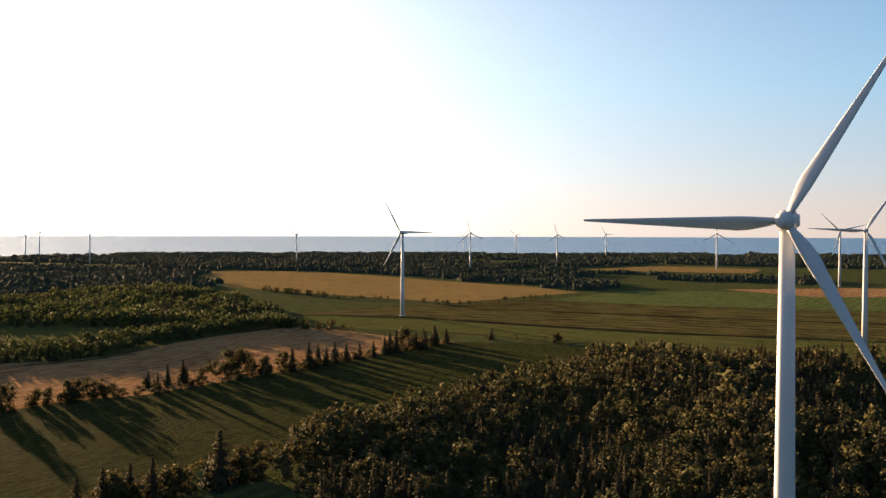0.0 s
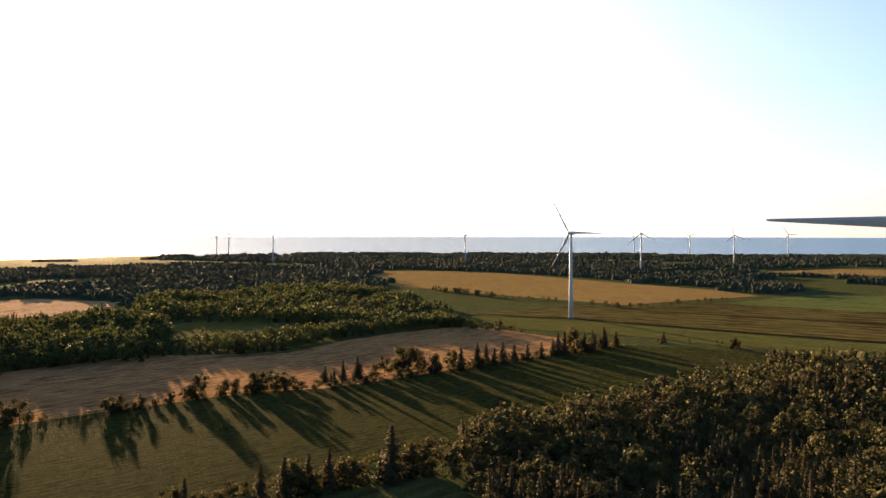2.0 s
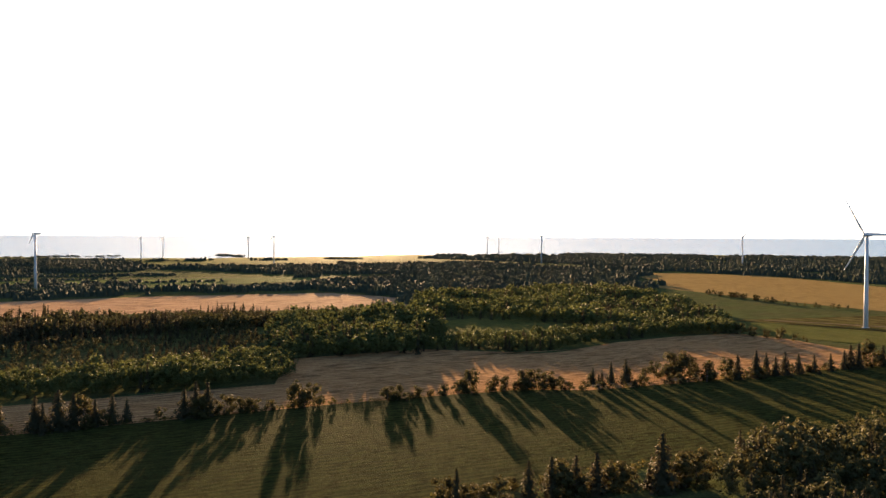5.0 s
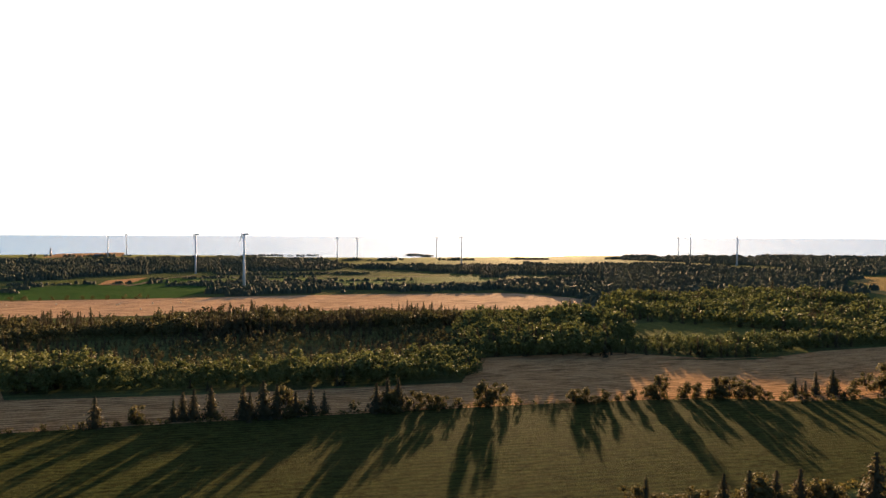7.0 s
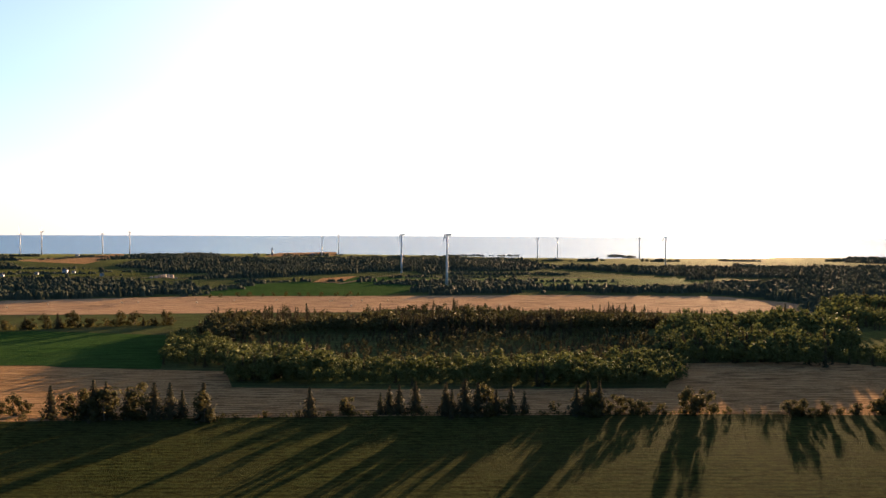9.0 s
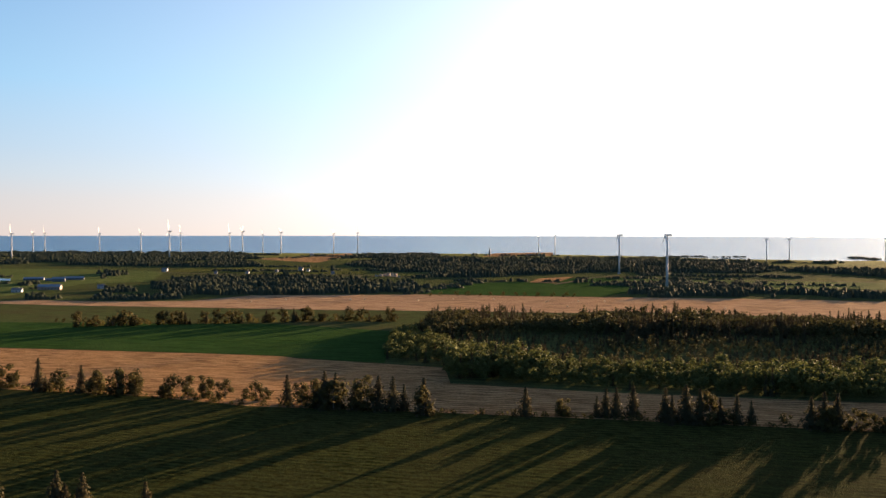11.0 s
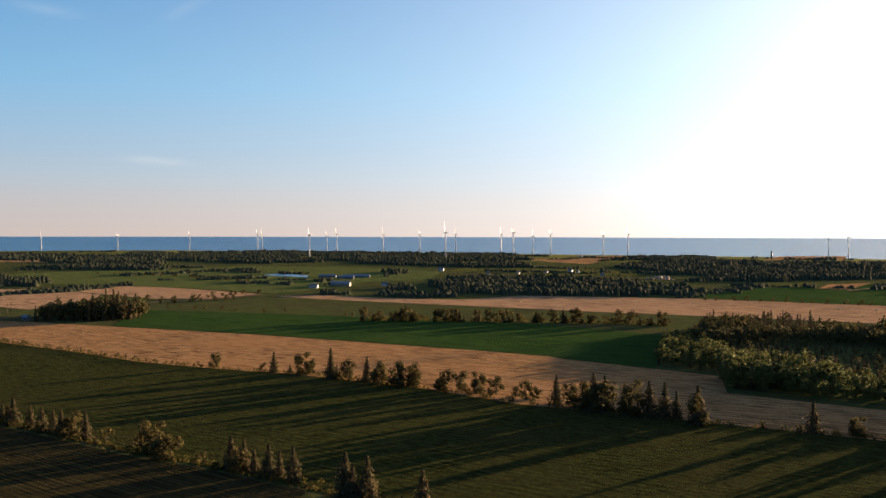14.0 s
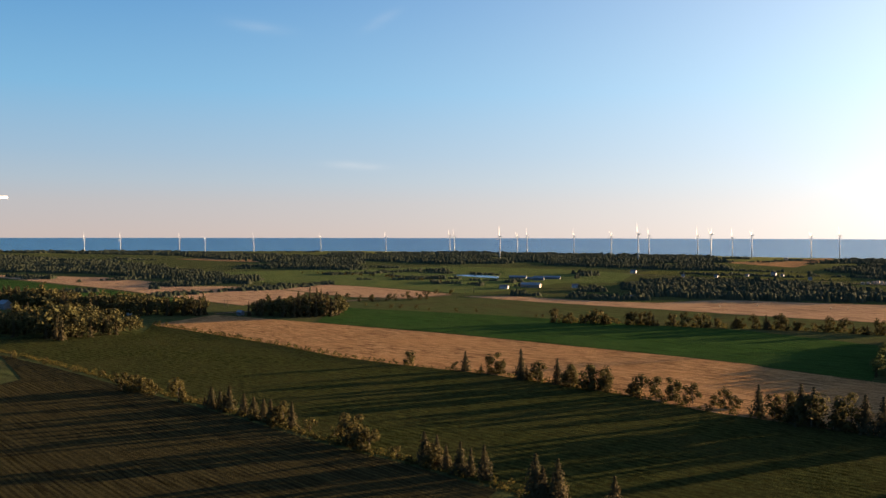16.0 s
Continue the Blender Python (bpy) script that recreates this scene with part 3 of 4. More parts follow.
def conifer(nq, size, wide=0.17, gaps=0.0):
    """The crown of a spruce of height 1: a dense core and whorls of drooping boughs."""
    lay = rng.integers(0, 15, nq)
    z = 0.07 + 0.92 * (lay + rng.uniform(-0.25, 0.25, nq)) / 15
    z = np.clip(z, 0.05, 0.99)
    th = rng.uniform(0, 2 * np.pi, nq)
    bough = 0.72 + 0.28 * np.sin(th * 5 + lay * 1.7) + rng.normal(0, 0.1, nq)
    bough *= rng.uniform(0.65, 1.15, 15)[lay]
    r = wide * (1.0 - z) ** 0.9 * bough * np.sqrt(rng.uniform(0.1, 1, nq)) * (1 - gaps * (lay % 3 == 0))
    c = np.stack([r * np.cos(th), r * np.sin(th), z - r * 0.35], 1)
    nrm = np.stack([np.cos(th), np.sin(th), 0.55 + 0 * th], 1)
    outer = cards(c, nrm, size * rng.uniform(0.6, 1.2, nq) * (1.15 - 0.8 * z))
    core, levels = [], [0.06, 0.3, 0.55, 0.78, 0.95]
    rr = [[wide * 0.16 * (1 - q) ** 0.9 * rng.uniform(0.7, 1.2) + 0.004 for _ in range(6)] for q in levels]
    at = lambda i, q: (rr[q][i % 6] * math.cos(i * 1.0472), rr[q][i % 6] * math.sin(i * 1.0472), levels[q], math.cos(i * 1.0472) * 0.9, math.sin(i * 1.0472) * 0.9, 0.43)
    for q in range(4):
        for i in range(6):
            core.append([at(i, q), at(i + 1, q), at(i + 1, q + 1), at(i, q + 1)])
    return np.concatenate([np.array(core), outer])


def cards_mesh(name, quads, material):
    q = np.concatenate(quads) if isinstance(quads, list) else quads
    me = mesh_np(name, q[..., :3].reshape(-1, 3), np.arange(len(q) * 4).reshape(-1, 4))
    if q.shape[2] == 6:
        me.polygons.foreach_set("use_smooth", np.ones(len(q), bool))
        me.normals_split_custom_set_from_vertices(np.ascontiguousarray(q[..., 3:].reshape(-1, 3), np.float32))
    me.materials.append(material)
    return me


def trunk_mesh(height, radius, limbs):
    bm = bmesh.new()
    lines = [((0, 0, -0.02), (0.01, 0.0, height), radius)]
    for k in range(limbs):
        z = height * (0.3 + 0.5 * k / max(1, limbs))
        a = k * 2.4
        lines.append(((0, 0, z), (0.15 * math.cos(a), 0.15 * math.sin(a), z + 0.16), radius * 0.45))
    for p, q, r in lines:
        p, q = Vector(p), Vector(q)
        side = (q - p).cross(Vector((0.3, 1, 0.2))).normalized()
        up = (q - p).cross(side).normalized()
        rows = []
        for c, rr in ((p, r), ((p + q) / 2, r * 0.7), (q, r * 0.25)):
            rows.append([bm.verts.new(c + rr * (side * math.cos(i * 1.0472) + up * math.sin(i * 1.0472))) for i in range(6)])
        for a_, b_ in zip(rows, rows[1:]):
            for i in range(6):
                bm.faces.new((a_[i], a_[(i + 1) % 6], b_[(i + 1) % 6], b_[i]))
    return as_mesh("trunk", bm, M_BARK)


KINDS = {"d": [], "c": [], "b": [], "w": [], "v": []}
TRUNKS = {"d": [trunk_mesh(0.75, 0.018, 6) for _ in range(2)], "c": [trunk_mesh(0.95, 0.014, 0)], "b": [trunk_mesh(0.5, 0.02, 5)], "w": [trunk_mesh(0.75, 0.016, 5)], "v": [trunk_mesh(0.95, 0.014, 0)]}
for _ in range(6):
    KINDS["d"].append(cards_mesh("crown", broadleaf(900, 0.065, 0.0, 0.42), M_HEDGE))
    KINDS["c"].append(cards_mesh("crown", conifer(900, 0.08, 0.46, 0.2), M_NEEDLE))
    KINDS["w"].append(cards_mesh("crown", broadleaf(360, 0.078, 0.2, 0.30), M_WOOD))
    KINDS["v"].append(cards_mesh("crown", conifer(320, 0.085, 0.3, 0.2), M_NEEDLE))
    KINDS["b"].append(cards_mesh("crown", broadleaf(300, 0.125, 0.0, 0.55), M_HEDGE))
LABELS = {"d": ("broad-leaved tree with an uneven green crown in a hedgerow", "tree"), "c": ("dark slender spruce tree in a hedgerow", "tree"), "b": ("low rounded green bush on a field edge", "bush"), "w": ("", "tree"), "v": ("", "tree")}


def plant(x, y, h, kind, label="", z=0.0, group="hedgerow trees"):
    """One tree of that height as a thing with trunk and crown."""
    h = max(h, 1.2)
    name = {"d": "tree", "c": "spruce_tree", "b": "bush", "w": "tree", "v": "spruce_tree"}[kind]
    top = new(name)
    part("trunk", TRUNKS[kind][int(rng.integers(len(TRUNKS[kind])))], M_BARK, top)
    part("crown", KINDS[kind][int(rng.integers(6))], M_LEAF, top)
    wide = h * rng.uniform(0.85, 1.2) * (1.25 if kind == "d" and h < 9 else 1.0)
    top.matrix_basis = Matrix.Translation((x, y, z)) @ Matrix.Rotation(rng.uniform(0, 6.28), 4, "Z") @ Matrix.Diagonal((wide, wide, h, 1))
    return tagged(top, label or LABELS[kind][0], LABELS[kind][1], group)


HEDGE_TREES = [
    [(-519, -132, 8.5, "d"), (-501, -99, 5.7, "b"), (-503, -93, 12.5, "c"), (-497, -74, 11.6, "d"), (-480, -57, 18.2, "c"), (-478, -48, 10.7, "d"), (-470, -36, 14.8, "c"), (-464, -30, 11.9, "d"), (-457, -18, 13.4, "d"), (-458, -10, 11.9, "d"), (-446, 7, 10.1, "d"), (-442, 15, 10.2, "d"), (-437, 23, 10.6, "d"), (-429, 32, 10.1, "d"), (-423, 46, 8.6, "d")],
    [(-407, 59, 15.0, "c"), (-401, 65, 11.1, "d"), (-398, 70, 13.4, "d"), (-392, 74, 18.5, "c"), (-391, 79, 17.7, "c"), (-386, 87, 15.0, "c"), (-383, 92, 14.9, "d"), (-381, 97, 16.9, "c"), (-378, 103, 16.8, "c"), (-377, 108, 12.9, "c"), (-366, 114, 17.6, "c"), (-348, 156, 14.2, "c"), (-342, 172, 7.7, "d"), (-336, 185, 10.3, "c"), (-335, 189, 13.4, "c"), (-333, 193, 14.1, "c"), (-332, 201, 14.8, "c"), (-324, 200, 4.7, "b"), (-319, 209, 15.7, "c"), (-317, 211, 12.7, "c"), (-314, 216, 17.6, "c"), (-311, 221, 15.9, "c"), (-310, 225, 12.5, "d")],
    [(-308, 229, 12.0, "c"), (-306, 236, 13.6, "c"), (-303, 241, 11.0, "c"), (-296, 253, 5.4, "b"), (-289, 260, 14.0, "c"), (-286, 264, 16.6, "c"), (-284, 269, 16.1, "c"), (-280, 275, 8.9, "d"), (-276, 281, 7.7, "d"), (-273, 286, 6.4, "d"), (-269, 293, 5.1, "b"), (-262, 305, 11.5, "d"), (-258, 310, 11.0, "d"), (-253, 319, 3.3, "b")],
    [(-235, 338, 6.8, "d"), (-233, 343, 7.7, "d"), (-228, 354, 6.1, "d"), (-224, 361, 3.6, "b"), (-221, 368, 5.9, "c"), (-214, 382, 11.4, "d"), (-216, 379, 8.0, "d"), (-206, 393, 7.2, "d"), (-201, 398, 7.2, "d"), (-194, 404, 10.1, "d"), (-190, 408, 10.7, "d"), (-185, 413, 9.2, "d"), (-181, 420, 5.8, "d"), (-176, 425, 2.3, "b"), (-169, 438, 9.7, "c"), (-165, 441, 7.9, "c"), (-162, 447, 12.4, "c"), (-156, 454, 13.3, "c"), (-149, 466, 7.5, "d"), (-146, 474, 10.0, "d"), (-140, 487, 14.3, "d"), (-136, 490, 13.7, "d"), (-132, 494, 11.3, "d")],
    [(-118, 478, 12.1, "d"), (-111, 492, 12.6, "d"), (-106, 498, 14.4, "c"), (-98, 508, 16.6, "c"), (-95, 521, 13.9, "c"), (-90, 522, 11.8, "c"), (-86, 529, 14.3, "c"), (-80, 538, 12.4, "c"), (-73, 549, 10.8, "c"), (-65, 557, 11.6, "c"), (-59, 570, 12.5, "c"), (-56, 574, 15.9, "c"), (-52, 578, 16.4, "c"), (-45, 592, 15.9, "d"), (-40, 597, 14.1, "c"), (-35, 604, 15.0, "c"), (-28, 622, 15.4, "c"), (-20, 631, 11.9, "c"), (14, 661, 8.8, "c"), (63, 638, 7.6, "d"), (53, 644, 4.7, "b"), (32, 656, 4.3, "b")],
]
LOWER_TREES = [
    [(-488, -391, 4.8, "b"), (-472, -354, 4.6, "b"), (-447, -316, 3.3, "b"), (-436, -291, 4.2, "b"), (-404, -258, 8.9, "d"), (-402, -250, 8.8, "d"), (-399, -242, 7.9, "d"), (-393, -232, 5.7, "b"), (-380, -212, 11.0, "d"), (-381, -205, 3.3, "b"), (-371, -190, 10.6, "c"), (-368, -184, 9.2, "c"), (-365, -178, 13.0, "c"), (-359, -168, 10.2, "c"), (-354, -161, 10.1, "c"), (-351, -155, 9.9, "c"), (-347, -150, 10.6, "c"), (-344, -143, 9.7, "d"), (-339, -137, 11.9, "c"), (-334, -127, 5.8, "b"), (-327, -114, 4.5, "b"), (-322, -107, 11.2, "d"), (-317, -101, 11.0, "d"), (-312, -95, 8.0, "d"), (-303, -82, 4.2, "b")],
    [(-297, -70, 12.1, "c"), (-295, -65, 11.4, "c"), (-292, -61, 8.9, "c"), (-287, -55, 11.6, "c"), (-285, -51, 10.0, "c"), (-282, -46, 12.3, "c"), (-263, -27, 15.2, "c"), (-262, -20, 14.2, "c"), (-252, -3, 12.7, "c"), (-310, -98, 7.7, "d"), (-128, 222, 11.1, "c"), (-122, 225, 6.3, "d"), (-117, 229, 7.8, "d"), (-111, 237, 12.6, "c"), (-106, 243, 13.4, "c"), (-103, 246, 10.8, "d"), (-100, 248, 13.5, "c"), (-95, 253, 14.0, "c"), (-91, 258, 8.8, "d"), (-79, 269, 19.2, "c"), (-83, 268, 7.9, "c"), (-74, 279, 10.6, "d"), (-71, 284, 11.1, "d"), (-89, 262, 9.3, "d")],
]
for row in HEDGE_TREES + LOWER_TREES:
    for x, y, h, kind in row:
        plant(x, y, h, kind)
        for _ in range(int(rng.integers(0, 3)) if kind != "b" else 0):
            plant(x + rng.normal(0, 2.5), y + rng.normal(0, 4.0), h * rng.uniform(0.4, 0.75), "d" if rng.random() < 0.5 else kind)


def along(line, step, jitter):
    """Uneven steps along a line."""
    p = np.asarray(line, float)
    out = []
    for a_, b_ in zip(p, p[1:]):
        d = np.linalg.norm(b_ - a_)
        for s_ in np.arange(rng.uniform(0, step), d, step):
            out.append(a_ + (b_ - a_) * s_ / d + rng.normal(0, jitter, 2))
    return out


def hedge_row(line, step, low, high, kinds="b", jitter=1.0, label=""):
    for x, y in along(line, step, jitter):
        plant(x, y, rng.uniform(low, high), kinds[int(rng.integers(len(kinds)))], label, group="hedgerow bushes")


def thicket(name, line, step, low, high, label, nq=16, jitter=1.5):
    """Continuous scrub along a field edge."""
    qs = []
    for x, y in along(line, step, jitter):
        h = rng.uniform(low, high)
        q = broadleaf(nq, 0.3, 0.0, 0.6) * (h, h, h, 1, 1, 1) + (x, y, 0, 0, 0, 0)
        qs.append(q)
    tagged(part(name, cards_mesh(name, qs, M_SCRUB), M_SCRUB), label, "hedge", kind="stuff")


M_SCRUB = leaf_mat("scrub", (0.09, 0.08, 0.02), (0.055, 0.06, 0.016), (0.11, 0.07, 0.03))
thicket("hedge_scrub", HEDGE_LINE[:16], 1.6, 0.8, 2.4, "rough grass and scrub along a hedgerow", 22)
thicket("hedge_scrub", HEDGE_LINE[15:], 1.8, 0.8, 2.4, "rough grass and scrub along a hedgerow", 18)
thicket("hedge_scrub", LOWER_LINE[:13], 1.4, 0.8, 2.6, "rough grass and scrub along a lower hedgerow", 24)
hedge_row(HEDGE_LINE[14:], 8, 3.0, 6.0, "db", 1.5)
hedge_row(HEDGE_LINE[5:14], 14, 2.0, 4.0, "db", 1.2)
hedge_row(LOWER_LINE[3:12], 12, 1.8, 4.0, "bd", 1.2)
hedge_row([(-706, -419), (-637, -313), (-594, -247), (-547, -187), (-521, -134)], 11, 1.8, 3.6, "b", 1.0)
hedge_row([(-797, -60), (-792, -3), (-785, 70), (-780, 140), (-755, 208)], 6.5, 6.0, 14.0, "dddcb", 3.5, "leafy tree in a hedge behind a green field")
thicket("hedge_scrub", [(-797, -60), (-792, -3), (-785, 70), (-780, 140), (-755, 208)], 3.0, 2.0, 5.0, "dense scrub under hedge trees behind a green field", 30, 2.5)
hedge_row([(-846, -96), (-826, -34), (-811, -8)], 14, 3, 6.0, "db", 3.0, "leafy tree in a hedge behind a green field")
hedge_row([(-1049, -347), (-1043, -289), (-1134, -259), (-1141, -229)], 16, 4, 8.0, "db", 3.0, "bushy tree on a field corner")
hedge_row([(-944, -296), (-917, -248), (-894, -192), (-885, -142)], 22, 2, 5.0, "b", 3.0)
hedge_row([(-1672, -644), (-1609, -503), (-1508, -386), (-1386, -287)], 22, 4, 6.0, "b", 4.0, "round bush along a far pasture")
hedge_row([(-172, 1054), (-106, 1034)], 9, 3, 5.5, "b", 2.0, "low bush between grain and mown field")
hedge_row([(-68, 995), (-45, 982), (-25, 968), (17, 972), (41, 1031), (97, 1090)], 9, 3, 6.0, "bd", 2.0, "low bush between grain and mown field")
hedge_row([(-309, 1199), (-209, 1099), (-175, 1073)], 10, 4, 8.0, "bd", 3.0, "low bush between grain and mown field")
hedge_row([(-186, 745), (-134, 714), (-113, 703), (-89, 697)], 10, 4, 10.0, "dcb", 3.0, "bushy tree behind a stubble field")
hedge_row([(-1040, 322), (-1031, 386), (-995, 453), (-961, 509)], 16, 4, 7.0, "b", 3.0, "round bush behind a stubble field")
hedge_row([(-983, -324), (-1014, -281), (-1046, -234)], 16, 4, 8.0, "bd", 3.0, "bush along a stubble field")

# ---- woods ----
STORE = {}


def variants(kind, nq):
    if (kind, nq) not in STORE:
        f = 1.05 * (90 / nq) ** 0.5
        STORE[kind, nq] = [broadleaf(nq, 0.125 * f, 0.22, 0.30) if kind == "d" else conifer(nq, 0.13 * f, 0.32, 0.2) for _ in range(8)]
    return STORE[kind, nq]


def wood(name, polys, step, nq, low, high, share, label, leaf=None, singles=0, single_label=""):
    """A closed wood: broad-leaved trees and conifers (share) side by side."""
    needles, leaves = [], []
    for poly in polys:
        pts = scatter(poly, step)
        pts = pts[np.argsort(np.hypot(pts[:, 0], pts[:, 1]))] if singles else pts
        far = [p for p in pts if math.hypot(*p) > 235]
        for i, (x, y) in enumerate(far if singles else pts):
            k = "c" if rng.random() < share * (1 + 2.5 * noise.noise((x * 0.015, y * 0.015, 4))) else "d"
            v = variants(k, nq)[int(rng.integers(8))]
            patch = noise.noise((x * 0.012, y * 0.012, 1))
            h = (low + (high - low) * rng.beta(1.6, 2.2)) * (1 + 0.6 * patch) * (1.12 if k == "c" else 1)
            h *= 1.3 if rng.random() < 0.05 else 1.0
            if i < singles:
                plant(x, y, h, "v" if k == "c" else "w", single_label if k == "d" else single_label.replace("leafy tree", "dark spruce"), group="trees of the wood")
                continue
            if singles:
                v = variants(k, nq if math.hypot(x, y) < 380 else nq // 2)[int(rng.integers(8))]
            w_ = h * rng.uniform(0.85, 1.25)
            c_, s_ = math.cos(rng.uniform(0, 6.28)), 0
            s_ = math.sqrt(1 - c_ * c_)
            q = np.empty_like(v)
            q[..., 0] = (v[..., 0] * c_ - v[..., 1] * s_) * w_ + x
            q[..., 1] = (v[..., 0] * s_ + v[..., 1] * c_) * w_ + y
            q[..., 2] = v[..., 2] * h
            q[..., 3] = v[..., 3] * c_ - v[..., 4] * s_
            q[..., 4] = v[..., 3] * s_ + v[..., 4] * c_
            q[..., 5] = v[..., 5]
            (needles if k == "c" else leaves).append(q)
    if leaves:
        tagged(part(name, cards_mesh(name, leaves, leaf or M_LEAF), leaf or M_LEAF), label, "wood", kind="stuff")
    if needles:
        tagged(part(name, cards_mesh(name, needles, M_NEEDLE), M_NEEDLE), label.replace("leafy", "dark conifer"), "wood", kind="stuff")


NEAR_WOOD = [(-68, 288), (-65, 312), (-52, 336), (-18, 381), (7, 438), (40, 495), (79, 541), (136, 565), (186, 552), (234, 529), (272, 506)] + [(260, 330), (130, 170), (-30, 215)]
STRIP_WOOD = [(-312, 488), (-289, 518), (-255, 530), (-239, 546), (-233, 592), (-223, 626), (-195, 684), (-158, 722), (-171, 777), (-209, 734), (-242, 677), (-255, 633), (-284, 589), (-319, 573), (-339, 561), (-346, 540)]
EAST_WOOD = [(-361, 412), (-348, 437), (-329, 458), (-308, 481), (-350, 546), (-338, 562), (-377, 619), (-434, 681), (-485, 682), (-522, 654), (-519, 591), (-453, 488), (-389, 425)]
BACK_WOOD = [(-469, 705), (-578, 905), (-549, 1058), (-409, 1179), (-350, 1080), (-231, 914), (-174, 799), (-225, 746), (-259, 692), (-315, 721), (-387, 703)]
EDGE_WOOD = [(-838, 71), (-765, 151), (-712, 198), (-755, 211), (-803, 158), (-880, 75)]
wood("near_wood", [NEAR_WOOD], 5.4, 240, 6, 15, 0.42, "dense leafy wood below a wind turbine", M_WOOD, 45, "leafy tree with uneven crown in a dense wood")
MID_FRONT = [(-527, 137), (-500, 169), (-447, 154), (-395, 222), (-345, 297), (-310, 350), (-345, 400), (-361, 412), (-388, 400), (-378, 345), (-420, 270), (-465, 215), (-520, 200), (-590, 196), (-650, 190), (-640, 176)]
MID_LOW = [(-600, 200), (-520, 204), (-466, 220), (-422, 274), (-380, 350), (-392, 424), (-455, 487), (-500, 520), (-545, 440), (-600, 330), (-640, 250)]
MID_BACK = [(-650, 194), (-604, 202), (-644, 252), (-604, 334), (-549, 444), (-503, 524), (-522, 591), (-524, 656), (-560, 640), (-640, 520), (-710, 400), (-760, 299), (-747, 243)]
wood("mid_wood", [MID_FRONT], 5.2, 240, 6.5, 12.5, 0.08, "dense leafy wood between stubble fields")
wood("east_wood", [EAST_WOOD], 6.0, 150, 8.5, 16, 0.15, "dense leafy wood along a stubble field")
wood("low_wood", [MID_LOW], 6.8, 90, 3.5, 7.5, 0.6, "low leafy young wood behind taller edge trees", M_WOOD)
wood("inner_wood", [MID_BACK], 6.4, 100, 8, 15, 0.45, "dark leafy wood behind taller edge trees", M_WOOD)
wood("strip_wood", [STRIP_WOOD], 5.6, 170, 5.5, 11, 0.15, "strip of leafy trees behind a stubble field")
wood("back_wood", [BACK_WOOD], 7.5, 48, 6, 14, 0.15, "leafy wood beyond the fields")
wood("farm_wood", [[(-790, -364), (-784, -314), (-811, -271), (-857, -293), (-877, -325), (-866, -373)], [(-681, -593), (-661, -507), (-653, -403), (-636, -387), (-590, -418), (-572, -419), (-604, -526)], [(-818, -669), (-760, -494), (-781, -402), (-819, -428), (-846, -550), (-886, -724)]], 7.0, 120, 11, 19, 0.3, "leafy farm wood", M_WOOD)


def far_wood(name, polys, step, low, high, label):
    """Woods far away: close-set uneven crowns, a few faces each."""
    out = []
    for poly in polys:
        pts = scatter(poly, step, 0.5, 45)
        if not len(pts):
            continue
        own = np.maximum(step, np.hypot(pts[:, 0], pts[:, 1]) / 280)        # the farther, the coarser
        keep = rng.random(len(pts)) < (step / own) ** 2
        keep &= np.array([noise.noise((x / 170, y / 170, 7)) > -0.22 for x, y in pts])        # small clearings
        pts, own = pts[keep], own[keep]
        tall = np.array([1.15 + 0.8 * noise.noise((x / 60, y / 60, 2)) for x, y in pts])
        h = low + (high - low) * rng.beta(1.5, 2.5, len(pts)) * tall
        w_ = own * rng.uniform(0.5, 0.9, len(pts))
        h *= 0.85
        turn = rng.uniform(0, np.pi / 2, len(pts))
        mid = pts + rng.normal(0, 0.15, pts.shape) * own[:, None]
        foot, top = [], []
        for k in range(4):
            a_ = turn + k * np.pi / 2
            u_ = np.stack([np.cos(a_), np.sin(a_)], 1)
            foot.append(np.concatenate([mid + u_ * (w_ * rng.uniform(0.8, 1.2, len(pts)))[:, None], np.zeros((len(pts), 1)), u_ * 0.6, np.full((len(pts), 1), 0.8)], 1))
            top.append(np.concatenate([mid + u_ * (w_ * rng.uniform(0.2, 0.75, len(pts)))[:, None], (h * rng.uniform(0.7, 1.05, len(pts)))[:, None], u_ * 0.3, np.full((len(pts), 1), 0.95)], 1))
        for k in range(4):
            out.append(np.stack([foot[k], foot[(k + 1) % 4], top[(k + 1) % 4], top[k]], 1))
        out.append(np.stack(top, 1))
    tagged(part(name, cards_mesh(name, out, M_FAR), M_FAR), label, "wood", kind="stuff")


M_FAR = leaf_mat("far_leaves", (0.052, 0.068, 0.038), (0.066, 0.075, 0.042), (0.060, 0.058, 0.036), 0.2, 0.12)
far_wood("far_wood", [
    [(-659, 1084), (-575, 1148), (-428, 1140), (-392, 1253), (-523, 1534), (-522, 1665), (-712, 1796), (-1076, 2004), (-1386, 1757), (-845, 1187), (-639, 986)],
    [(-723, 1823), (-480, 1852), (-222, 1699), (-88, 1543), (100, 1332), (154, 1210), (220, 1278), (172, 1612), (215, 1907), (18, 2299), (-330, 2647), (-1081, 2723)],
    [(19, 2342), (242, 2031), (468, 2316), (698, 2121), (1032, 2004), (1598, 3112), (899, 3394), (23, 3097)],
    [(-1145, 2650), (20, 2639), (25, 3346), (-623, 3244), (-1318, 3051)],
    [(-1469, 2281), (-837, 2108), (-721, 2775), (-1218, 3066), (-1575, 2589)],
    [(183, 1613), (308, 1512), (548, 1394), (592, 1509), (349, 1718), (220, 1750)],
], 6.5, 4, 12, "far dark leafy woods along the coast")
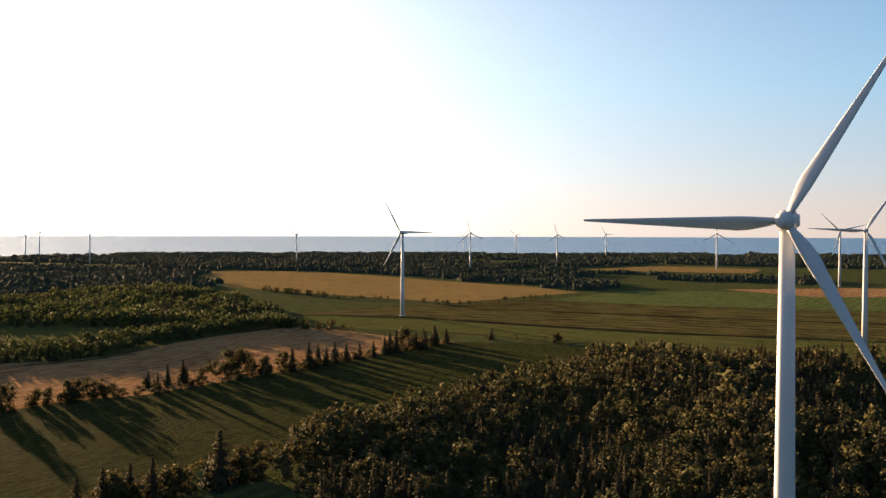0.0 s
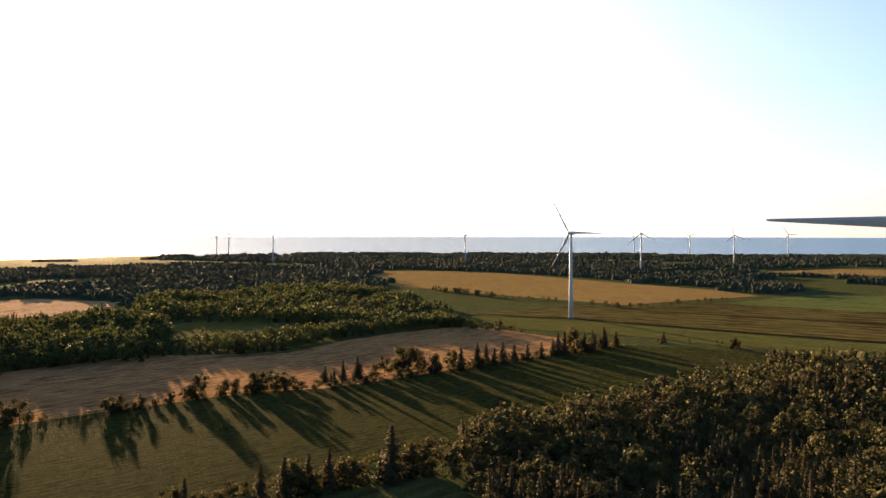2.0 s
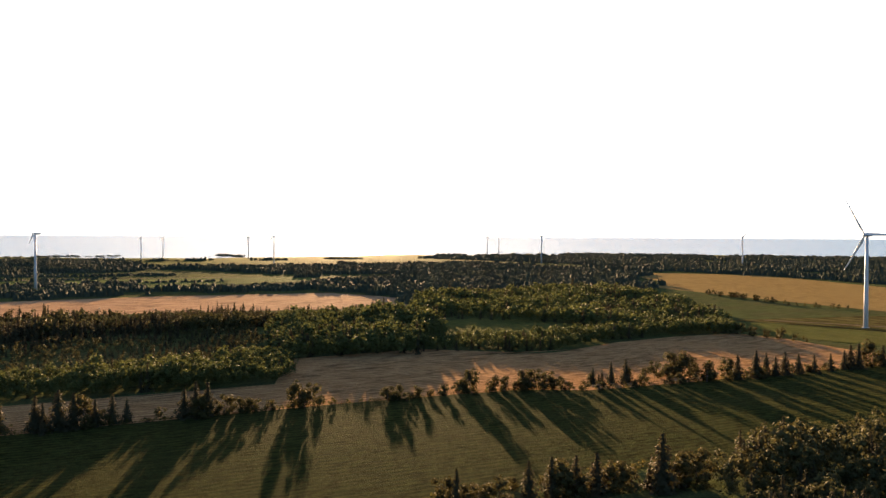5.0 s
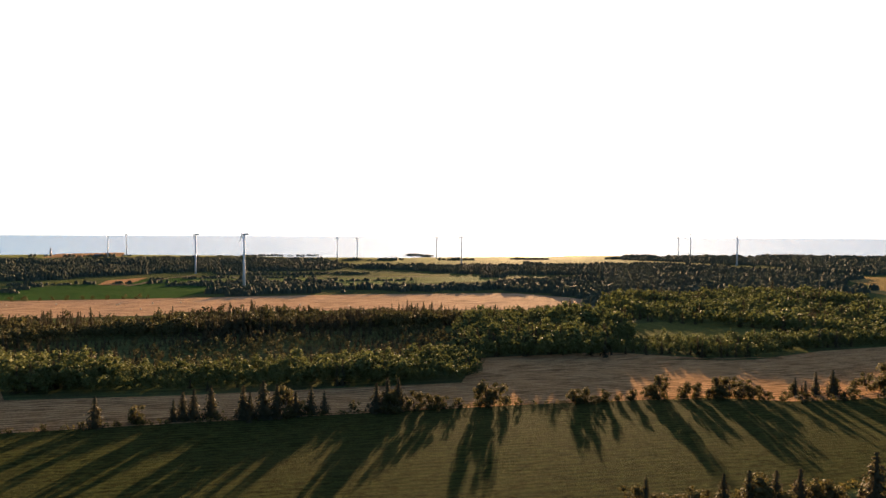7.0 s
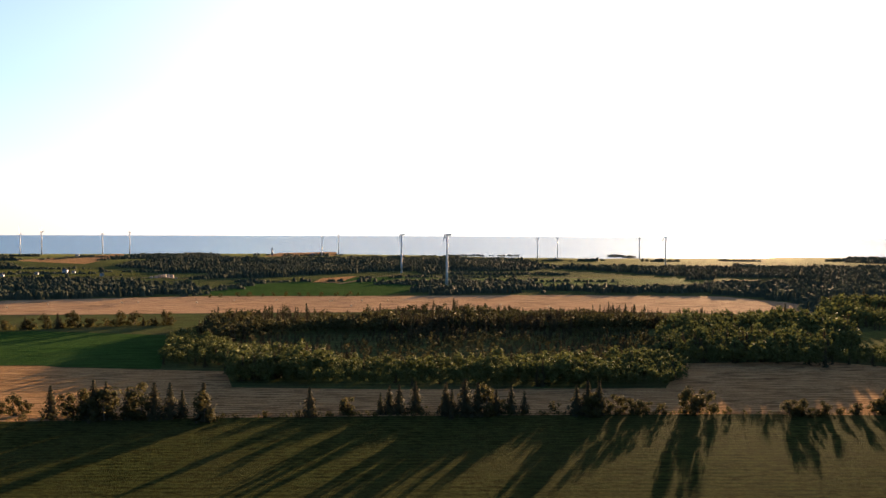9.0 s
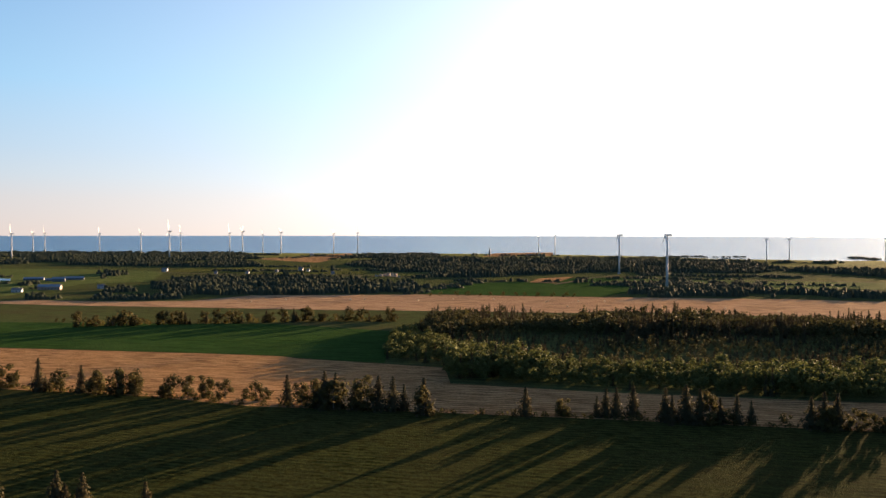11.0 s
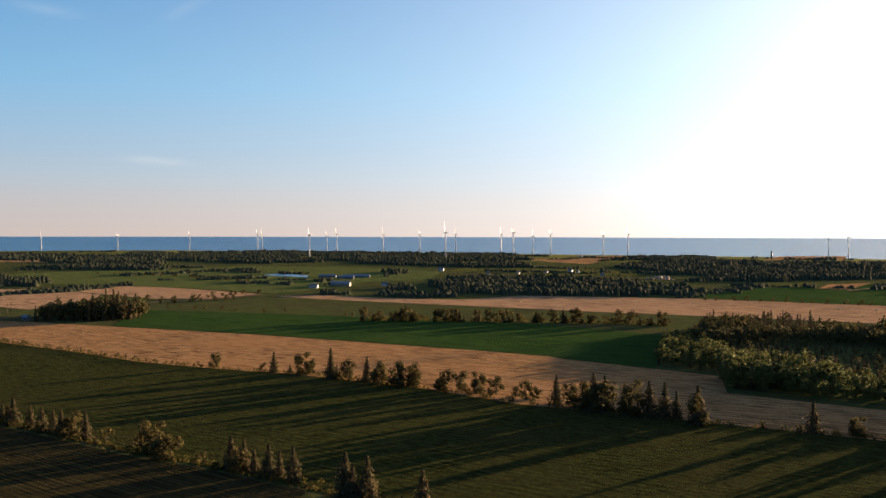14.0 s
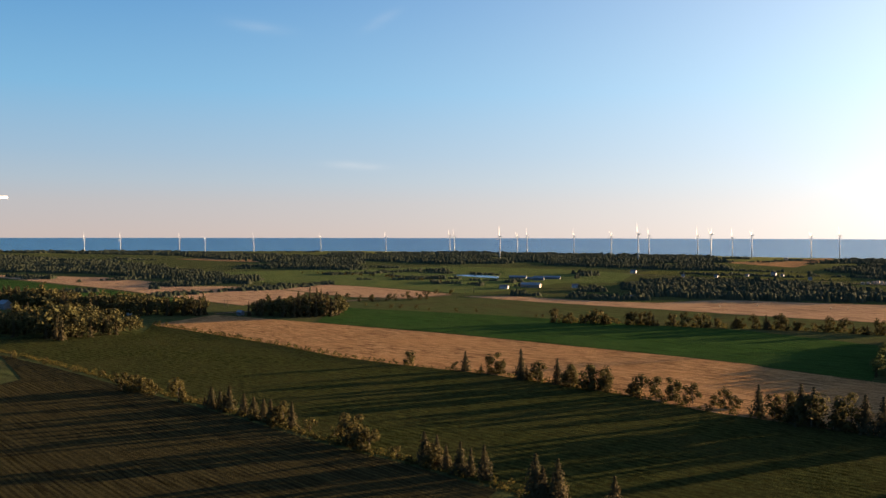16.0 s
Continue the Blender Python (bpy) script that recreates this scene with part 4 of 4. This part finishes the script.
far_wood("far_wood", [
    [(-775, 923), (-677, 948), (-523, 796), (-571, 1061), (-559, 1465), (-611, 1682), (-942, 1746), (-1263, 1766), (-1355, 1548), (-1486, 1393), (-1572, 1291), (-1050, 1249)],
    [(-981, 590), (-900, 739), (-783, 932), (-841, 1000), (-953, 783), (-1046, 629)],
    [(-1152, 14), (-1107, 190), (-1120, 331), (-1247, 378), (-1520, 260), (-1540, 99), (-1413, -1)],
    [(-1442, 437), (-1469, 668), (-1707, 969), (-1458, 1077), (-2039, 1506), (-2335, 1236), (-2387, 740), (-2081, 442), (-1713, 483)],
    [(-1612, 553), (-1479, 646), (-1552, 882), (-1433, 1176), (-1742, 1430), (-2168, 1182), (-2191, 886), (-2131, 731)],
    [(-2511, 533), (-2211, 685), (-2467, 959), (-2980, 923), (-2928, 682)],
], 6.5, 4, 12, "far dark leafy woods between pastures")
far_wood("far_wood", [
    [(-1597, -1375), (-1533, -995), (-1346, -734), (-1282, -580), (-1437, -672), (-1983, -1207), (-2764, -2259), (-2736, -2355)],
    [(-2923, -1708), (-2038, -696), (-2290, -716), (-2861, -1060), (-3474, -1975), (-3330, -2721), (-3230, -2780)],
    [(-2666, -988), (-2267, -454), (-2261, -152), (-2034, 95), (-2009, 241), (-2446, 220), (-2809, -9), (-2991, -599), (-3475, -1186)],
    [(-3346, -903), (-2836, -377), (-2689, -8), (-2563, 308), (-3244, 291), (-3413, -10), (-3723, -746)],
    [(-1779, -119), (-1674, -58), (-1771, -50)], [(-1258, -201), (-1188, -80), (-1261, -77), (-1320, -175)],
    [(-1895, -829), (-1860, -582), (-2111, -721), (-2143, -921)],
], 6.5, 4, 12, "far dark leafy woods along the coast")

# hedges and clumps over the far farmland
lines = []
for k in range(80):
    a_, r_ = radians(rng.uniform(44, 128)), rng.uniform(1250, 3000)
    c_ = np.array([-math.sin(a_) * r_, math.cos(a_) * r_])
    d_ = radians(60 if rng.random() < 0.6 else -30) + rng.normal(0, 0.06)
    d_ = np.array([math.cos(d_), math.sin(d_)]) * rng.uniform(40, 200)
    w_ = np.array([-d_[1], d_[0]]) / np.linalg.norm(d_) * rng.uniform(4, 16)
    lines.append([tuple(c_ - d_ - w_), tuple(c_ + d_ - w_), tuple(c_ + d_ + w_), tuple(c_ - d_ + w_)])
far_wood("far_hedge", lines, 6, 2.5, 8, "dark hedges and thickets across far pastures")
# trees round the farmyard
far_wood("farm_trees", [
    [(-1547, -111), (-1541, -65), (-1600, -67), (-1605, -113)],
    [(-1228, -61), (-1211, -20), (-1286, -26), (-1304, -62)],
    [(-1101, -68), (-1080, 31), (-1118, 32), (-1140, -63)],
    [(-1141, -150), (-1125, -103), (-1156, -109), (-1162, -150)],
    [(-1270, -205), (-1266, -170), (-1332, -182), (-1335, -211)],
    [(-1420, -189), (-1417, -165), (-1466, -173), (-1468, -193)],
    [(-1511, 33), (-1470, 80), (-1524, 83), (-1568, 37)],
], 6, 3, 10, "dark trees and thickets round a farmyard")
# trees along the shore
coast = []
for k in range(40):
    deg = rng.uniform(-24, 128)
    a_, r_ = radians(deg), min(shore(deg + d) for d in (-2, -1, 0, 1, 2)) - rng.uniform(180, 320)
    c_ = np.array([-math.sin(a_) * r_, math.cos(a_) * r_])
    u_ = np.array([math.cos(a_), math.sin(a_)]) * rng.uniform(15, 70)
    w_ = np.array([-math.sin(a_), math.cos(a_)]) * rng.uniform(8, 22)
    coast.append([tuple(c_ - u_ - w_), tuple(c_ + u_ - w_), tuple(c_ + u_ + w_), tuple(c_ - u_ + w_)])
far_wood("coast_trees", coast, 6.5, 4, 12, "low dark trees standing along the shore")

# ---- buildings ----


def paint(name, a, b_, rough=0.6, scale=2.0):
    m_, n_, l_, p_ = node_mat(name, rough)
    l_.new(ramp(n_, l_, noise_node(n_, l_, scale, 5), [(0.3, a), (0.7, b_)]), p_.inputs["Base Color"])
    return m_


M_WALL = paint("white_boards", (0.34, 0.34, 0.33), (0.46, 0.46, 0.45))
M_TANWALL = paint("tan_boards", (0.22, 0.165, 0.13), (0.30, 0.225, 0.18))
M_ROOF = paint("grey_shingles", (0.10, 0.10, 0.11), (0.18, 0.18, 0.19), 0.8)
M_METAL = paint("blue_grey_roof", (0.13, 0.17, 0.21), (0.20, 0.25, 0.30), 0.8)
M_SHED = paint("grey_boards", (0.09, 0.10, 0.115), (0.16, 0.17, 0.19))
M_PANE = paint("window_glass", (0.02, 0.025, 0.03), (0.03, 0.035, 0.04), 0.1)


def box(w_, d_, h_, at=(0, 0, 0), bevel=0.0):
    bm_ = bmesh.new()
    bmesh.ops.create_cube(bm_, size=1)
    for v in bm_.verts:
        v.co = Vector((v.co.x * w_ + at[0], v.co.y * d_ + at[1], (v.co.z + 0.5) * h_ + at[2]))
    if bevel:
        bmesh.ops.bevel(bm_, geom=bm_.edges[:], offset=bevel, segments=1, affect="EDGES")
    return bm_


def gable(w_, d_, h_, rise, over=0.4):
    """A pitched roof slab with overhang, its ridge along x."""
    bm_ = bmesh.new()
    t_ = 0.25
    prof = [(-d_ / 2 - over, h_ - over * 0.5), (0, h_ + rise), (d_ / 2 + over, h_ - over * 0.5), (d_ / 2 + over, h_ - over * 0.5 + t_), (0, h_ + rise + t_), (-d_ / 2 - over, h_ - over * 0.5 + t_)]
    ends = [[bm_.verts.new((sx * (w_ / 2 + over), y, z)) for y, z in prof] for sx in (-1, 1)]
    for i in range(6):
        j = (i + 1) % 6
        bm_.faces.new((ends[0][i], ends[0][j], ends[1][j], ends[1][i]))
    for e_ in ends:
        bm_.faces.new(e_[:2] + e_[4:]), bm_.faces.new(e_[1:5])
    bmesh.ops.recalc_face_normals(bm_, faces=bm_.faces)
    return bm_


def walls(w_, d_, h_, rise):
    bm_ = bmesh.new()
    prof = [(-d_ / 2, 0), (d_ / 2, 0), (d_ / 2, h_), (0, h_ + rise), (-d_ / 2, h_)]
    ends = [[bm_.verts.new((sx * w_ / 2, y, z)) for y, z in prof] for sx in (-1, 1)]
    for i in range(5):
        j = (i + 1) % 5
        bm_.faces.new((ends[0][i], ends[0][j], ends[1][j], ends[1][i]))
    for e_ in ends:
        bm_.faces.new(e_)
    bmesh.ops.recalc_face_normals(bm_, faces=bm_.faces)
    return bm_


def house(name, x, y, w_, h_, yaw, wall, roof, label, category, depth=0.6, chimney=False):
    """A gabled building with walls, roof, door and windows."""
    top = new(name)
    d_, rise = w_ * depth, h_ * 0.38
    hw = h_ - rise
    part("wall", walls(w_, d_, hw, rise), wall, top)
    part("roof", gable(w_, d_, hw, rise), roof, top)
    for sy in (-1, 1):
        for k in range(max(2, int(w_ / 4))):
            xx = (k + 0.5) / max(2, int(w_ / 4)) * w_ - w_ / 2
            if sy < 0 and k == 0:
                part("door", box(1.1, 0.12, 2.1, (xx, sy * (d_ / 2 + 0.03), 0)), M_ROOF, top)
            else:
                part("window", box(1.1, 0.1, 1.3, (xx, sy * (d_ / 2 + 0.03), min(1.0, hw * 0.3))), M_PANE, top)
    if chimney:
        part("chimney", box(0.7, 0.7, 1.6, (w_ * 0.2, 0, hw + rise * 0.8)), M_CONCRETE, top)
    top.matrix_basis = Matrix.Translation((x, y, 0)) @ Matrix.Rotation(radians(yaw), 4, "Z")
    return tagged(top, label, category, "farm buildings")


for (x, y, w_, h_), kind in zip([(-1266, -175, 16.8, 9.3), (-1313, -140, 34.8, 11.3), (-1575, -192, 34.5, 8.4), (-1514, -148, 21.1, 13.0), (-1567, -128, 31.1, 9.3), (-1319, -73, 13.1, 8.7), (-1848, 19, 14.6, 11.0), (-1121, 14, 14.8, 5.9), (-1791, 289, 12.0, 10.8), (-1764, 300, 7.1, 7.1), (-1710, 111, 5.6, 4.5), (-1704, 171, 4.5, 3.4), (-1746, 233, 5.8, 3.5), (-2953, 514, 15.8, 7.9), (-2751, 1247, 27.9, 8.0), (-1640, 326, 4.4, 3.3), (-1535, -165, 12.2, 8.1)], "hbssshhshhhhhhshs"):
    if kind == "h":
        house("house", x, y, max(w_ * 0.75, 6), max(h_ * 0.66, 5), 70 + rng.uniform(-20, 20), M_WALL, M_ROOF, "white wooden farmhouse with a grey pitched roof", "house", 0.7, True)
    elif kind == "b":
        house("barn", x, y, w_ * 0.85, h_ * 0.66, 82, M_TANWALL, M_METAL, "large barn with tan gable and blue-grey metal roof", "barn", 0.42)
    else:
        house("shed", x, y, w_ * 0.9, h_ * 0.6, 84 + rng.uniform(-4, 6), M_SHED, M_METAL, "long low farm shed with a pale metal roof", "shed", 0.3)
for (x, y, w_, h_), kind in zip([(-659, -537, 9.5, 8.4), (-807, -654, 15.1, 9.6), (-774, -485, 4.2, 6.0), (-714, -498, 8.0, 8.0), (-799, -377, 7.0, 4.7)], "hshss"):
    if kind == "h":
        house("house", x, y, max(w_, 6), max(h_, 5), 50, M_WALL, M_ROOF, "white wooden house among dark trees", "house", 0.7, True)
    else:
        house("shed", x, y, w_, h_, 62, M_SHED, M_METAL, "grey farm shed beside a clump of trees", "shed", 0.6)
pond = [(-1650, -328), (-1689, -303), (-1664, -268), (-1619, -233), (-1560, -226), (-1605, -288)]
field("water_pond", pond, M_SEA, "still pale blue farm pond", 0.2)


# ---- small things in the fields ----
bale = None
for x, y in [(-1009, 222), (-1006, 239), (-973, 296), (-975, 341), (-961, 388), (-907, 432), (-914, 438), (-890, 499), (-1008, 105), (-1028, 148), (-902, 471), (-770, 577), (-720, 605), (-841, 426)]:
    bm = tube([((0, 0, -0.65), 0.78, 0.78), ((0, 0, -0.55), 0.85, 0.85), ((0, 0, 0.55), 0.85, 0.85), ((0, 0, 0.65), 0.78, 0.78)], 16) if bale is None else None
    if bale is None:
        bmesh.ops.rotate(bm, verts=bm.verts, cent=(0, 0, 0), matrix=Matrix.Rotation(radians(90), 3, "X"))
        M_BALE = paint("straw", (0.55, 0.42, 0.24), (0.7, 0.55, 0.34), 0.9, 6)
        bale = as_mesh("hay_bale", bm, M_BALE)
    ob = new("hay_bale", bale)
    ob.matrix_basis = Matrix.Translation((x, y, 0.95)) @ Matrix.Rotation(rng.uniform(0, 3), 4, "Z")
    tagged(ob, "round straw bale lying on the stubble", "hay bale", "straw bales")
pole = as_mesh("pole", tube([((0, 0, 0), 0.16, 0.16), ((0, 0, 9.5), 0.11, 0.11)], 8), M_BARK)
arm = as_mesh("crossarm", box(2.2, 0.12, 0.14, (0, 0, 8.8)), M_BARK)
for x, y in [(-1109, -205), (-1168, -204), (-1056, -206), (-749, -592), (-750, -587), (-929, -539), (-909, -517), (-874, -431), (-875, -428)]:
    top = new("utility_pole")
    part("pole", pole, M_BARK, top)
    part("crossarm", arm, M_BARK, top)
    top.matrix_basis = Matrix.Translation((x, y, 0)) @ Matrix.Rotation(radians(60), 4, "Z")
    tagged(top, "wooden utility pole with a short crossarm", "utility pole", "utility poles")
# round light tower on the coast
for x, y, w_, h_ in [(-2763, 1099, 7.8, 27.4)]:
    top = new("lighthouse")
    part("tower", tube([((0, 0, 0), 3.4, 3.4), ((0, 0, h_ * 0.78), 2.4, 2.4)], 16), M_SHED, top)
    part("gallery", tube([((0, 0, h_ * 0.78), 3.1, 3.1), ((0, 0, h_ * 0.80), 3.1, 3.1)], 16), M_ROOF, top)
    part("lantern", tube([((0, 0, h_ * 0.80), 1.7, 1.7), ((0, 0, h_ * 0.93), 1.7, 1.7)], 12), M_PANE, top)
    part("cap", tube([((0, 0, h_ * 0.93), 2.0, 2.0), ((0, 0, h_), 0.3, 0.3)], 12), M_ROOF, top)
    top.location = (x, y, 0)
    tagged(top, "small grey lighthouse near the shore", "lighthouse")
# sawn timber by a yard
M_TIMBER = paint("sawn_timber", (0.42, 0.30, 0.22), (0.58, 0.44, 0.34), 0.8, 3)
for x, y, w_, h_ in [(-1526, 393, 6.2, 4.2), (-1545, 405, 5.3, 4.2), (-1544, 412, 7.4, 5.3), (-1524, 414, 5.2, 6.2), (-1504, 415, 5.1, 6.2), (-1527, 385, 5.2, 3.1), (-1485, 416, 4.1, 3.0)]:
    top = new("timber_stack")
    for k in range(3):
        part("board_layer", box(w_ * (1 - 0.08 * k), 3.0, h_ * 0.3, (0, 0, h_ * 0.33 * k), 0.08), M_TIMBER, top)
    top.matrix_basis = Matrix.Translation((x, y, 0)) @ Matrix.Rotation(radians(60 + rng.uniform(-30, 30)), 4, "Z")
    tagged(top, "stack of pale sawn timber in a yard", "timber stack", "timber stacks")
